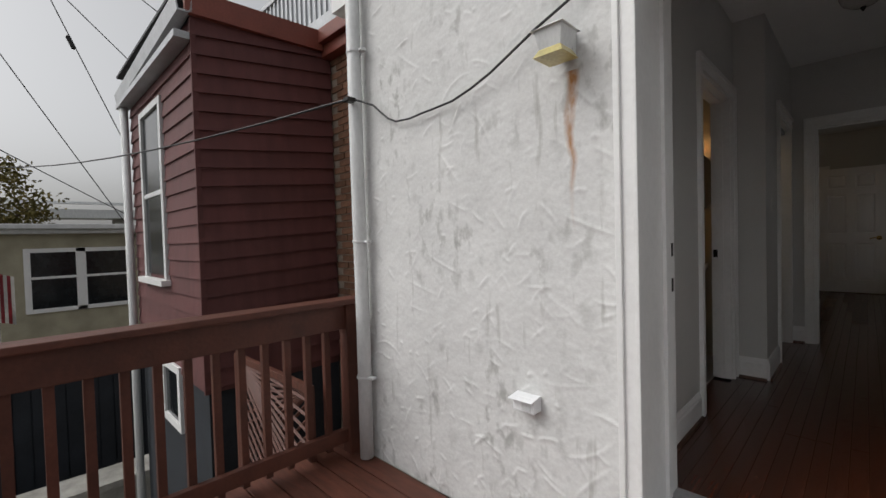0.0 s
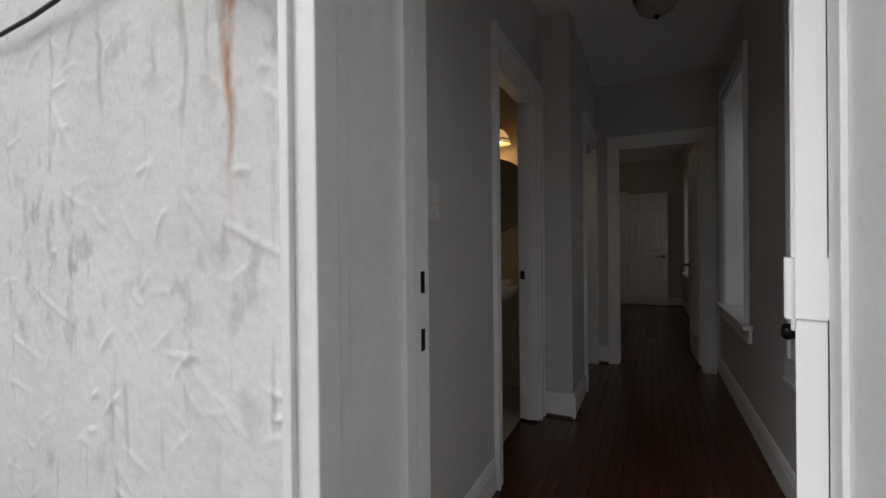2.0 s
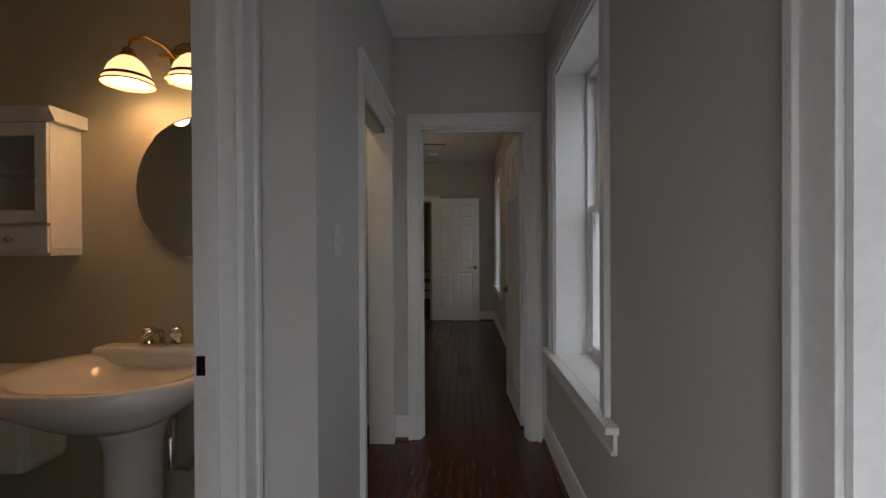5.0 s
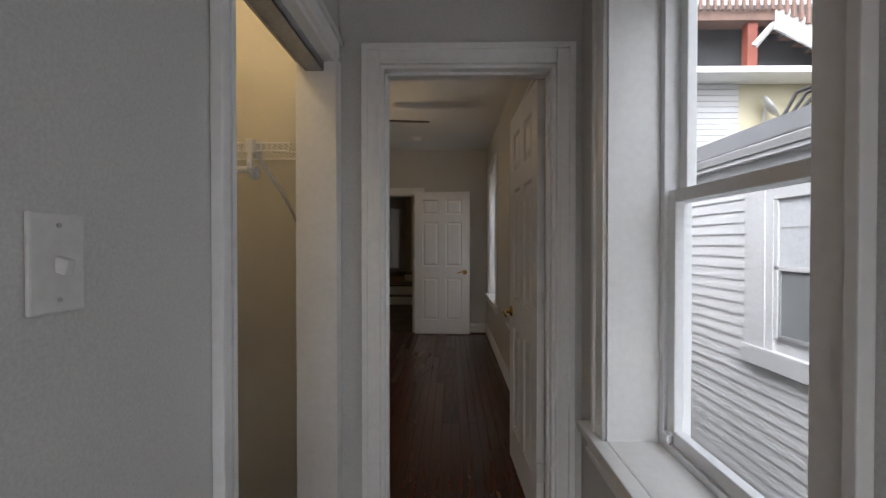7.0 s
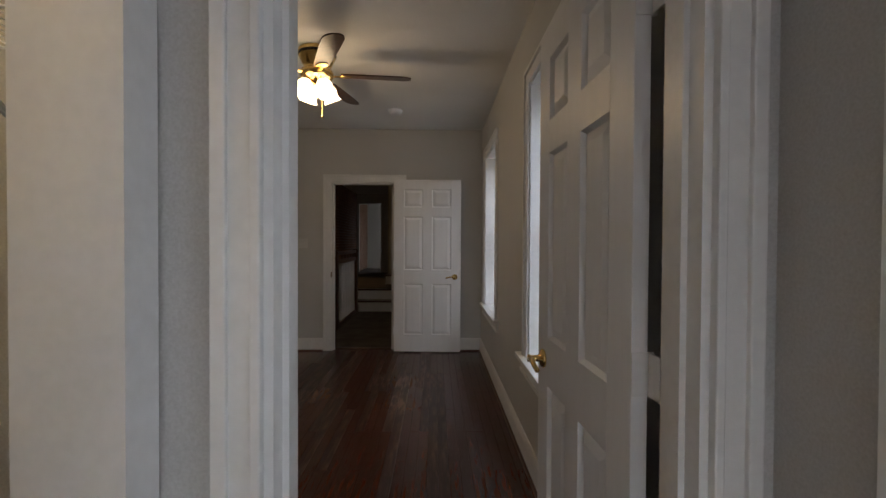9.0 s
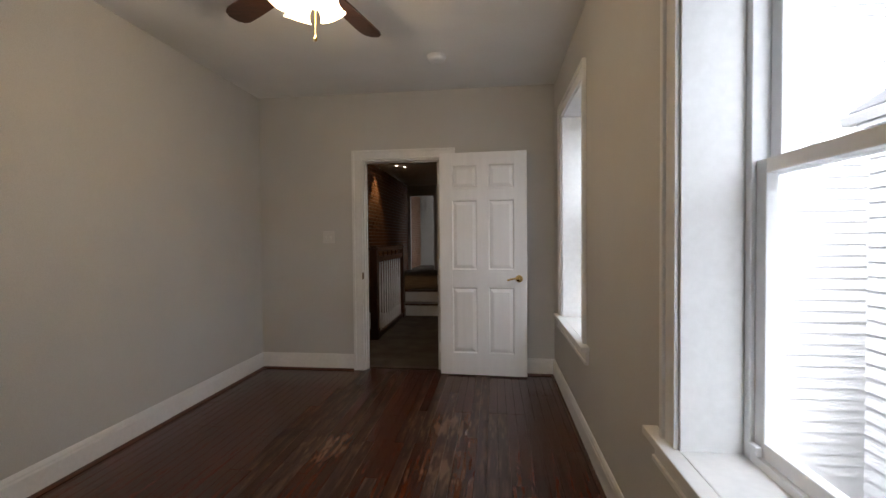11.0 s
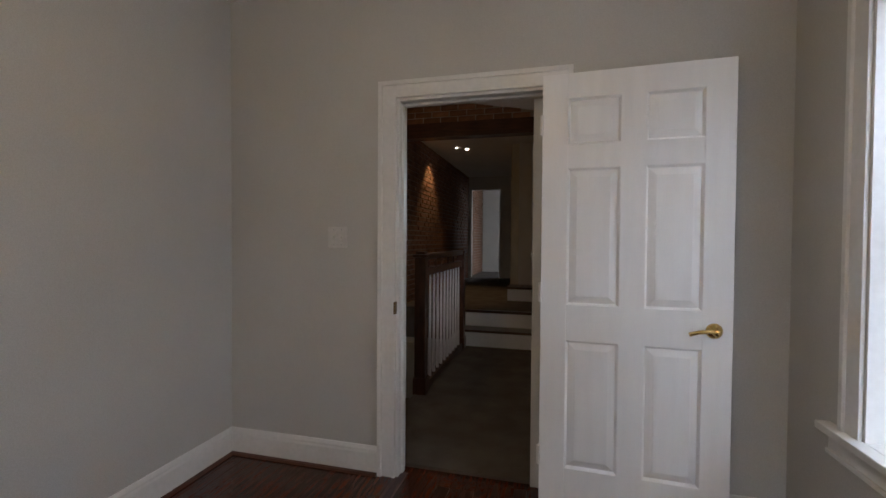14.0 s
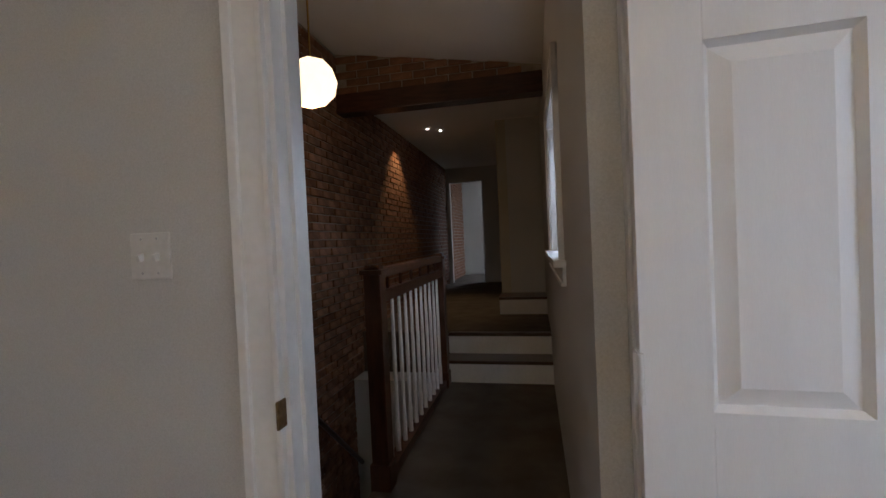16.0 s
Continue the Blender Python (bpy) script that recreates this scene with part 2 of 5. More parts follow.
def stucco_material():
    """White cement render with grey weathering and a rust run below the lantern."""
    m = mat("white_stucco", (0.66, 0.66, 0.65), 0.85, spread=0.06, scale=3.0, fine=70, bump=0.13, bump_scale=45)
    n, l = m.node_tree.nodes, m.node_tree.links
    p = n["Principled BSDF"]
    base = p.inputs["Base Color"].links[0].from_socket
    co = n.new("ShaderNodeTexCoord")
    sep = n.new("ShaderNodeSeparateXYZ")
    l.new(co.outputs["Object"], sep.inputs[0])

    def calc(op, a, b=None, c=None):
        q = n.new("ShaderNodeMath")
        q.operation = op
        for i, v in enumerate((a, b, c)):
            if v is None:
                continue
            if isinstance(v, (int, float)):
                q.inputs[i].default_value = v
            else:
                l.new(v, q.inputs[i])
        return q.outputs[0]

    def noise_at(scale, stretch=(1, 1, 1), detail=4):
        mp, t = n.new("ShaderNodeMapping"), n.new("ShaderNodeTexNoise")
        mp.inputs["Scale"].default_value = stretch
        t.inputs["Scale"].default_value, t.inputs["Detail"].default_value = scale, detail
        l.new(co.outputs["Object"], mp.inputs[0]), l.new(mp.outputs[0], t.inputs["Vector"])
        return t.outputs["Fac"]

    def mixed(under, colour, fac):
        q = n.new("ShaderNodeMix")
        q.data_type = "RGBA"
        l.new(fac, q.inputs["Factor"]), l.new(under, q.inputs["A"])
        q.inputs["B"].default_value = (*colour, 1)
        return q.outputs["Result"]

    def ramp(v, lo, hi):
        q = n.new("ShaderNodeMapRange")
        q.inputs["From Min"].default_value, q.inputs["From Max"].default_value = lo, hi
        l.new(v, q.inputs["Value"])
        return q.outputs[0]

    # grey mildew in patches, denser in blotches of its own
    patches = calc("MULTIPLY", ramp(noise_at(2.4, detail=3), 0.46, 0.64), ramp(noise_at(16, (1, 1, 0.6), 8), 0.51, 0.64))
    out = mixed(base, (0.22, 0.22, 0.20), calc("MULTIPLY", patches, 0.6))
    streaks = ramp(noise_at(9, (1.6, 1, 0.25)), 0.62, 0.74)
    out = mixed(out, (0.35, 0.345, 0.32), calc("MULTIPLY", streaks, 0.75))
    # rust run
    wob = calc("MULTIPLY_ADD", noise_at(5, (0.2, 1, 1)), 0.10, -0.05)
    dx = calc("ABSOLUTE", calc("ADD", calc("ADD", sep.outputs[0], 0.712), wob))
    width = ramp(sep.outputs[2], 1.05, 1.75)
    inside = calc("MULTIPLY", ramp(calc("SUBTRACT", calc("MULTIPLY_ADD", width, 0.030, 0.006), dx), 0.0, 0.022), ramp(sep.outputs[2], 1.02, 1.45))
    below = calc("LESS_THAN", sep.outputs[2], 1.73)
    run = calc("MULTIPLY", calc("MULTIPLY", inside, below), ramp(noise_at(22, (1, 1, 0.5)), 0.25, 0.62))
    out = mixed(out, (0.36, 0.15, 0.035), run)
    l.new(out, p.inputs["Base Color"])
    return m


STUCCO = stucco_material()


# ---------- building helpers ----------
def link(name, bm, material, parent=None, label="", smooth=False):
    me = bpy.data.meshes.new(name)
    bmesh.ops.recalc_face_normals(bm, faces=bm.faces)
    bm.to_mesh(me)
    bm.free()
    me.materials.append(material)
    if smooth:
        me.shade_smooth()
    ob = new(name, me)
    if parent is not None:
        ob.parent = parent
    return tagged(ob, label)


part = link


def empty(name, m=None):
    ob = new(name)
    ob.empty_display_size = 0.1
    if m is not None:
        ob.matrix_world = m
    return ob


def box(a, b, bevel=0.0, bm=None):
    """A box between two corners, its edges rounded by bevel, added to bm."""
    bm = bm or bmesh.new()
    lo = [min(p, q) for p, q in zip(a, b)]
    hi = [max(p, q) for p, q in zip(a, b)]
    made = bmesh.ops.create_cube(bm, size=1)["verts"]
    for v in made:
        v.co = [lo[i] if v.co[i] < 0 else hi[i] for i in range(3)]
    if bevel:
        edges = list({e for v in made for e in v.link_edges})
        bmesh.ops.bevel(bm, geom=edges, offset=bevel, segments=2, affect="EDGES", profile=0.6)
    return bm


def boxes(items, bevel=0.0):
    bm = bmesh.new()
    for a, b in items:
        box(a, b, bevel, bm)
    return bm


def lathe(profile, n=24, at=(0, 0, 0), bm=None, cap=True):
    """A turned shape from (radius, height) pairs about the z axis."""
    bm = bm or bmesh.new()
    rings = []
    for r, z in profile:
        rings.append([bm.verts.new((at[0] + r * math.cos(2 * math.pi * i / n), at[1] + r * math.sin(2 * math.pi * i / n), at[2] + z)) for i in range(n)])
    for p, q in zip(rings, rings[1:]):
        for i in range(n):
            bm.faces.new((p[i], p[(i + 1) % n], q[(i + 1) % n], q[i]))
    if cap:
        bm.faces.new(rings[0]), bm.faces.new(rings[-1])
    return bm


def turned(bm, m):
    bmesh.ops.transform(bm, matrix=m, verts=bm.verts)
    return bm


def tube(points, r, n=8, bm=None):
    """A round bar along points."""
    bm = bm or bmesh.new()
    pts = [Vector(p) for p in points]
    rings = []
    for i, p in enumerate(pts):
        d = (pts[min(i + 1, len(pts) - 1)] - pts[max(i - 1, 0)]).normalized()
        side = d.cross(Vector((0, 0, 1)) if abs(d.z) < 0.9 else Vector((1, 0, 0))).normalized()
        up = side.cross(d)
        rings.append([bm.verts.new(p + r * (math.cos(2 * math.pi * k / n) * side + math.sin(2 * math.pi * k / n) * up)) for k in range(n)])
    for p, q in zip(rings, rings[1:]):
        for k in range(n):
            bm.faces.new((p[k], p[(k + 1) % n], q[(k + 1) % n], q[k]))
    bm.faces.new(rings[0]), bm.faces.new(rings[-1])
    return bm


def sag(a, b, drop, n=16):
    a, b = Vector(a), Vector(b)
    return [a.lerp(b, i / n) - Vector((0, 0, drop * 4 * (i / n) * (1 - i / n))) for i in range(n + 1)]


def extruded(profile, length, axis="y", m=None):
    """A moulding: the profile (u, z) drawn along an axis."""
    bm = bmesh.new()
    ends = []
    for t in (0, length):
        ends.append([bm.verts.new((u, t, z) if axis == "y" else (t, u, z)) for u, z in profile])
    k = len(profile)
    for i in range(k):
        bm.faces.new((ends[0][i], ends[0][(i + 1) % k], ends[1][(i + 1) % k], ends[1][i]))
    bm.faces.new(ends[0]), bm.faces.new(ends[1])
    return turned(bm, m) if m is not None else bm


def structure(ob, label, category):
    return tagged(ob, label, category, kind="structure")


def wall(name, lo, hi, holes, along, label, material=None):
    """A wall between two corners with holes (a0, a1, z0, z1) along the given axis cut right through it."""
    i = "xy".index(along)
    cuts = sorted({lo[i], hi[i], *[h[0] for h in holes], *[h[1] for h in holes]})
    bm = bmesh.new()
    for a, b in zip(cuts, cuts[1:]):
        spans, z = [], lo[2]
        for h in sorted((h for h in holes if h[0] <= a and h[1] >= b), key=lambda h: h[2]):
            spans.append((z, h[2]))
            z = h[3]
        spans.append((z, hi[2]))
        for z0, z1 in spans:
            if z1 - z0 > 1e-4:
                p, q = list(lo), list(hi)
                p[i], q[i], p[2], q[2] = a, b, z0, z1
                box(p, q, 0, bm)
    return structure(link(name, bm, material or PAINT), label, "wall")

# ---------- shell of the house ----------
RX, BX, LX = 0.59, -0.39, -0.58          # hall: right face, closet-wall face, bathroom-wall face
HD, FD = 3.68, 8.16                      # bedroom door wall (hall face), landing door wall (bedroom face)
WIN = [(0.70, 1.535), (2.57, 3.41), (4.67, 5.50), (6.87, 7.70)]
SILL, HEAD = 0.62, 2.23
wall("wall_east", (RX, 0.38, -0.3), (0.86, 8.30, 2.85), [(a, b, SILL, HEAD) for a, b in WIN], "y", "greige painted plaster wall with four deep sash windows")
wall("wall_south_right", (0.36, 0.0, -0.3), (0.86, 0.38, 3.4), [], "x", "white stucco wall beside the back door", STUCCO)
wall("wall_south_head", (-0.50, 0.02, 2.12), (0.36, 0.38, 3.4), [], "x", "white stucco wall above the back door", STUCCO)
wall("wall_south_core", (-2.20, 0.03, -0.3), (-0.50, 0.38, 3.4), [], "x", "masonry behind the white stucco")
wall("wall_bathroom", (-0.70, 0.38, 0), (LX, 2.21, 2.60), [(1.30, 2.10, 0, 2.03)], "y", "greige painted wall with the bathroom doorway")
wall("wall_closet", (-0.54, 2.21, 0), (BX, HD, 2.60), [(2.80, 3.62, 0, 2.02)], "y", "greige painted wall with the closet opening")
wall("wall_bathroom_pier", (-0.70, 2.21, 0), (-0.54, 2.76, 2.60), [], "y", "greige painted corner between bathroom and closet")
wall("wall_bathroom_back", (-2.30, 2.68, 0), (-0.70, 2.76, 2.60), [], "x", "warm beige bathroom wall behind the sink", BATHP)
wall("wall_bathroom_side", (-2.42, 0.38, 0), (-2.30, 4.20, 2.60), [], "y", "plain beige bathroom wall", BATHP)
wall("wall_closet_end", (-2.30, 3.87, 0), (BX - 0.06, 3.97, 2.60), [], "x", "plain cream closet wall behind the wire shelf", CLOSETP)
wall("wall_closet_back", (-1.40, 2.76, 0), (-1.30, 3.87, 2.60), [], "y", "plain cream closet back wall", CLOSETP)
wall("wall_bedroom_south", (BX - 0.02, HD, 0), (RX, 3.80, 2.62), [(-0.225, 0.485, 0, 2.02)], "x", "greige painted wall with the bedroom doorway")
wall("wall_bedroom_south_end", (-2.24, 4.16, 0), (BX - 0.02, 4.22, 2.66), [], "x", "greige painted bedroom wall")
wall("wall_closet_return", (BX - 0.06, 3.80, 0), (BX - 0.02, 4.06, 2.66), [], "x", "greige painted corner by the bedroom door")
wall("wall_west", (-2.40, 4.16, 0), (-2.24, 8.30, 2.66), [], "y", "long plain greige bedroom wall")
wall("wall_north", (-2.24, FD, 0), (RX, 8.28, 2.66), [(-1.205, -0.41, 0, 2.02)], "x", "greige painted wall with the landing doorway")

structure(link("ceiling_hall", box((-2.42, 0.0, 2.60), (RX, HD + 0.06, 2.72)), CEIL), "flat white-grey hall ceiling", "ceiling")
structure(link("ceiling_bedroom", box((-2.40, HD + 0.06, 2.65), (RX, 8.30, 2.78)), CEIL), "flat white-grey bedroom ceiling", "ceiling")
structure(link("roof_slab", box((-2.5, 0.0, 2.90), (0.86, 8.3, 3.0)), ROOFT), "flat dark roof over the rooms", "roof")
structure(link("floor", box((-2.42, 0.38, -0.30), (0.86, 8.30, -0.014)), FLOORW), "dark stained subfloor under the boards", "floor")
structure(link("floor_bathroom", box((-2.30, 0.38, -0.014), (-0.70, 2.68, 0.0)), TILE), "grey tiled bathroom floor", "floor")
structure(link("floor_closet", box((-1.30, 2.76, -0.014), (-0.54, 4.06, 0.0)), FLOORW), "dark wooden closet floor", "floor")

BASE = [(0, 0), (0.016, 0), (0.016, 0.115), (0.012, 0.125), (0.012, 0.135), (0.005, 0.152), (0, 0.154)]
SHOE = [(0, 0), (0.016, 0), (0.013, 0.012), (0, 0.016)]


def baseboard(a, b, out):
    """Skirting from a to b on the floor; out: the side on which the room lies."""
    a, b = Vector((*a, 0)), Vector((*b, 0))
    d = (b - a).normalized()
    n = Vector((*out, 0))
    m = Matrix(((n.x, d.x, 0, a.x), (n.y, d.y, 0, a.y), (0, 0, 1, 0), (0, 0, 0, 1)))
    ob = structure(link("baseboard", extruded(BASE, (b - a).length, m=m), TRIM), "white moulded baseboard along the wall", "baseboard")
    part("shoe_strip", extruded([(u + 0.016, z) for u, z in SHOE], (b - a).length, m=m), NEWELW, ob, "dark stained shoe strip")


for a, b, out in [((LX, 0.40), (LX, 1.212), (1, 0)), ((LX, 2.21), (BX, 2.21), (0, -1)), ((BX, 2.21), (BX, 2.73), (1, 0)),
                  ((BX, HD), (-0.297, HD), (0, -1)), ((RX, 0.38), (RX, HD), (-1, 0)), ((RX, 3.80), (RX, FD), (-1, 0)),
                  ((-2.24, 4.22), (-2.24, FD), (1, 0)), ((-2.24, FD), (-1.304, FD), (0, -1)), ((-0.32, FD), (RX, FD), (0, -1))]:
    baseboard(a, b, out)


def casing(name, a0, a1, top, face, out, along, label, sides=(1, 1), w=0.085, low=0.0, hw=0.085, w_far=None):
    """Door trim round an opening a0..a1: flat boards with a raised outer band. out: +1 or -1 off the face."""
    def at(p, q, d, z0, z1):
        f0, f1 = face, face + out * d
        return ((p, f0, z0), (q, f1, z1)) if along == "x" else ((f0, p, z0), (f1, q, z1))
    th = empty(name)
    structure(th, label, "trim")
    e = 0.002
    v = w if w_far is None else w_far
    if sides[0]:
        part("casing_board", boxes([at(a0 - w, a0, 0.014, low, top + hw), at(a0 - w - e, a0 - w + 0.022, 0.024, low, top + hw + e), at(a0 - 0.014, a0 + e, 0.019, low, top + 0.001)], 0.003), TRIM, th)
    if sides[1]:
        part("casing_board", boxes([at(a1, a1 + v, 0.014, low, top + hw), at(a1 + v - 0.022, a1 + v + e, 0.024, low, top + hw + e), at(a1 - e, a1 + 0.014, 0.019, low, top + 0.001)], 0.003), TRIM, th)
    part("head_board", boxes([at(a0, a1, 0.0145, top, top + hw), at(a0 - w + 0.022, a1 + v - 0.022, 0.0245, top + hw - 0.022, top + hw + e), at(a0 + 0.003, a1 - 0.003, 0.0195, top - e, top + 0.014)], 0.003), TRIM, th)
    return th


def jamb(th, a0, a1, top, f0, f1, along, stop):
    """Lining of a doorway with its stop strip."""
    def bx(p, q, g, h, z0, z1):
        return ((p, g, z0), (q, h, z1)) if along == "x" else ((g, p, z0), (h, q, z1))
    t = 0.016
    part("jamb_lining", boxes([bx(a0, a0 + t, f0, f1, 0, top), bx(a0 + t, a0 + t + 0.011, stop, stop + 0.035, 0, top - t)]), TRIM, th)
    part("jamb_lining", boxes([bx(a1 - t, a1, f0, f1, 0, top), bx(a1 - t - 0.011, a1 - t, stop, stop + 0.035, 0, top - t)]), TRIM, th)
    part("head_lining", boxes([bx(a0 + t, a1 - t, f0, f1, top - t, top), bx(a0 + t, a1 - t, stop, stop + 0.035, top - t - 0.011, top - t)]), TRIM, th)


th = casing("trim_bathroom_door", 1.30, 2.10, 2.03, LX, 1, "y", "white moulded casing round the bathroom doorway", w=0.062, w_far=0.095)
jamb(th, 1.30, 2.10, 2.03, -0.70, LX, "y", -0.66)
part("strike_plate", box((-0.690, 2.079, 0.89), (-0.635, 2.0845, 0.945), 0.001), IRON, th, "dark bronze strike plate")
th = casing("trim_closet", 2.80, 3.62, 2.02, BX, 1, "y", "white casing round the closet opening", (1, 0), 0.06)
part("jamb_lining", box((-0.54, 3.60, 0), (BX + 0.008, 3.672, 2.02)), TRIM, th)
part("jamb_lining", box((-0.54, 2.80, 0), (BX, 2.815, 2.02)), TRIM, th)
part("head_lining", box((-0.54, 2.815, 2.0), (BX, 3.60, 2.02)), TRIM, th)
part("door_track", boxes([((-0.50, 2.82, 1.965), (-0.43, 3.60, 1.972)), ((-0.50, 2.82, 1.965), (-0.497, 3.60, 2.0)), ((-0.433, 2.82, 1.965), (-0.43, 3.60, 2.0))]), ALU, th, "grey metal folding-door track")
th = casing("trim_bedroom_door", -0.225, 0.485, 2.02, HD, -1, "x", "white moulded casing round the bedroom doorway", w=0.070, hw=0.076)
jamb(th, -0.225, 0.485, 2.02, HD, 3.80, "x", 3.72)
th = casing("trim_bedroom_door_inner", -0.225, 0.485, 2.02, 3.80, 1, "x", "white moulded casing on the bedroom side")
th = casing("trim_landing_door", -1.205, -0.41, 2.02, FD, -1, "x", "white moulded casing round the landing doorway", w=0.095)
jamb(th, -1.205, -0.41, 2.02, FD, 8.28, "x", 8.205)
part("strike_plate", boxes([((-1.207, 8.128, 0.88), (-1.1995, 8.165, 0.945))], 0.003), OLDBRASS, th, "worn brass strike plate")
th = casing("trim_landing_door_far", -1.205, -0.41, 2.02, 8.28, 1, "x", "white casing on the landing side")


def window(i, y0, y1, x=RX, deep=0.185, z0=SILL, z1=HEAD, mid=1.45, nose=0.05):
    """A deep-set vinyl sash window with casing, stool and apron."""
    th = empty("window_%d" % i)
    structure(th, "white double-hung vinyl sash window, deep white painted reveal", "window")
    w, t = 0.085, 0.012
    for a, b, s in ((y0 - w, y0, -1), (y1, y1 + w, 1)):
        o = a if s < 0 else b - 0.022
        part("casing_board", boxes([((x - 0.014, a, z0 + 0.006), (x, b, z1 + w)), ((x - 0.025, o + s * 0.002, z0 + 0.006), (x - 0.003, o + 0.022 + s * 0.002, z1 + w + 0.002))], 0.003), TRIM, th)
    part("head_board", boxes([((x - 0.014, y0, z1), (x, y1, z1 + w)), ((x - 0.0255, y0 - w + 0.022, z1 + w - 0.022), (x - 0.003, y1 + w - 0.022, z1 + w + 0.002))], 0.003), TRIM, th)
    part("window_sill", boxes([((x - nose, y0 - 0.17, z0 - 0.022), (x, y1 + 0.17, z0 + 0.006)), ((x, y0, z0 - 0.022), (x + deep + 0.05, y1, z0 + 0.006))], 0.005), TRIM, th, "wide white painted window stool")
    part("apron", boxes([((x - 0.016, y0 - 0.15, z0 - 0.10), (x, y1 + 0.15, z0 - 0.022)), ((x - 0.024, y0 - 0.152, z0 - 0.102), (x - 0.002, y1 + 0.152, z0 - 0.085))], 0.003), TRIM, th)
    part("reveal", box((x, y0, z0), (x + deep, y0 + t, z1)), TRIM, th)
    part("reveal", box((x, y1 - t, z0), (x + deep, y1, z1)), TRIM, th)
    part("reveal", box((x, y0 + t, z1 - t), (x + deep, y1 - t, z1)), TRIM, th)
    f = x + deep
    ya, yb = y0 + t, y1 - t
    part("window_frame", boxes([((f - 0.012, ya, z0), (f + 0.08, ya + 0.03, z1)), ((f - 0.012, yb - 0.03, z0), (f + 0.08, yb, z1)),
                                ((f - 0.012, ya + 0.03, z1 - 0.035), (f + 0.08, yb - 0.03, z1)), ((f - 0.012, ya + 0.03, z0), (f + 0.08, yb - 0.03, z0 + 0.03))], 0.003), VINYL, th)
    for nm, g, b0, b1 in (("lower_sash", f, z0 + 0.03, mid + 0.02), ("upper_sash", f + 0.036, mid - 0.02, z1 - 0.035)):
        c0, c1 = ya + 0.03, yb - 0.03
        sash = part(nm, boxes([((g, c0, b0), (g + 0.032, c0 + 0.045, b1)), ((g, c1 - 0.045, b0), (g + 0.032, c1, b1)),
                               ((g, c0 + 0.045, b0), (g + 0.032, c1 - 0.045, b0 + 0.045)), ((g, c0 + 0.045, b1 - 0.04), (g + 0.032, c1 - 0.045, b1))], 0.004), VINYL, th)
        pane = part("pane", box((g + 0.013, c0 + 0.045, b0 + 0.045), (g + 0.019, c1 - 0.045, b1 - 0.04)), GLASS, sash, "clear glass pane")
        pane.visible_shadow = False
    for k in (0, 1):
        part("tilt_latch", box((f - 0.018, ya + 0.03 if k else yb - 0.07, z0 + 0.032), (f, ya + 0.07 if k else yb - 0.03, z0 + 0.06), 0.004), VINYL, th)
    return th


for i, (a, b) in enumerate(WIN):
    window(i + 1, a, b, nose=0.012 if i == 0 else 0.05)


# ---------- doors ----------
def lever(th, x, z, side, y, way):
    """A round rose with a curved lever handle on a leaf."""
    bm = turned(lathe([(0.031, 0), (0.033, 0.005), (0.026, 0.012), (0.012, 0.016), (0.011, 0.045), (0.014, 0.05), (0.012, 0.058)], 20), pose(x, y, z, -90 * side))
    tube([(x, y + side * 0.05, z), (x + way * 0.03, y + side * 0.053, z + 0.006), (x + way * 0.07, y + side * 0.055, z), (x + way * 0.105, y + side * 0.052, z - 0.012)], 0.0085, 10, bm)
    return part("handle", bm, BRASS, th, "polished brass lever handle", True)


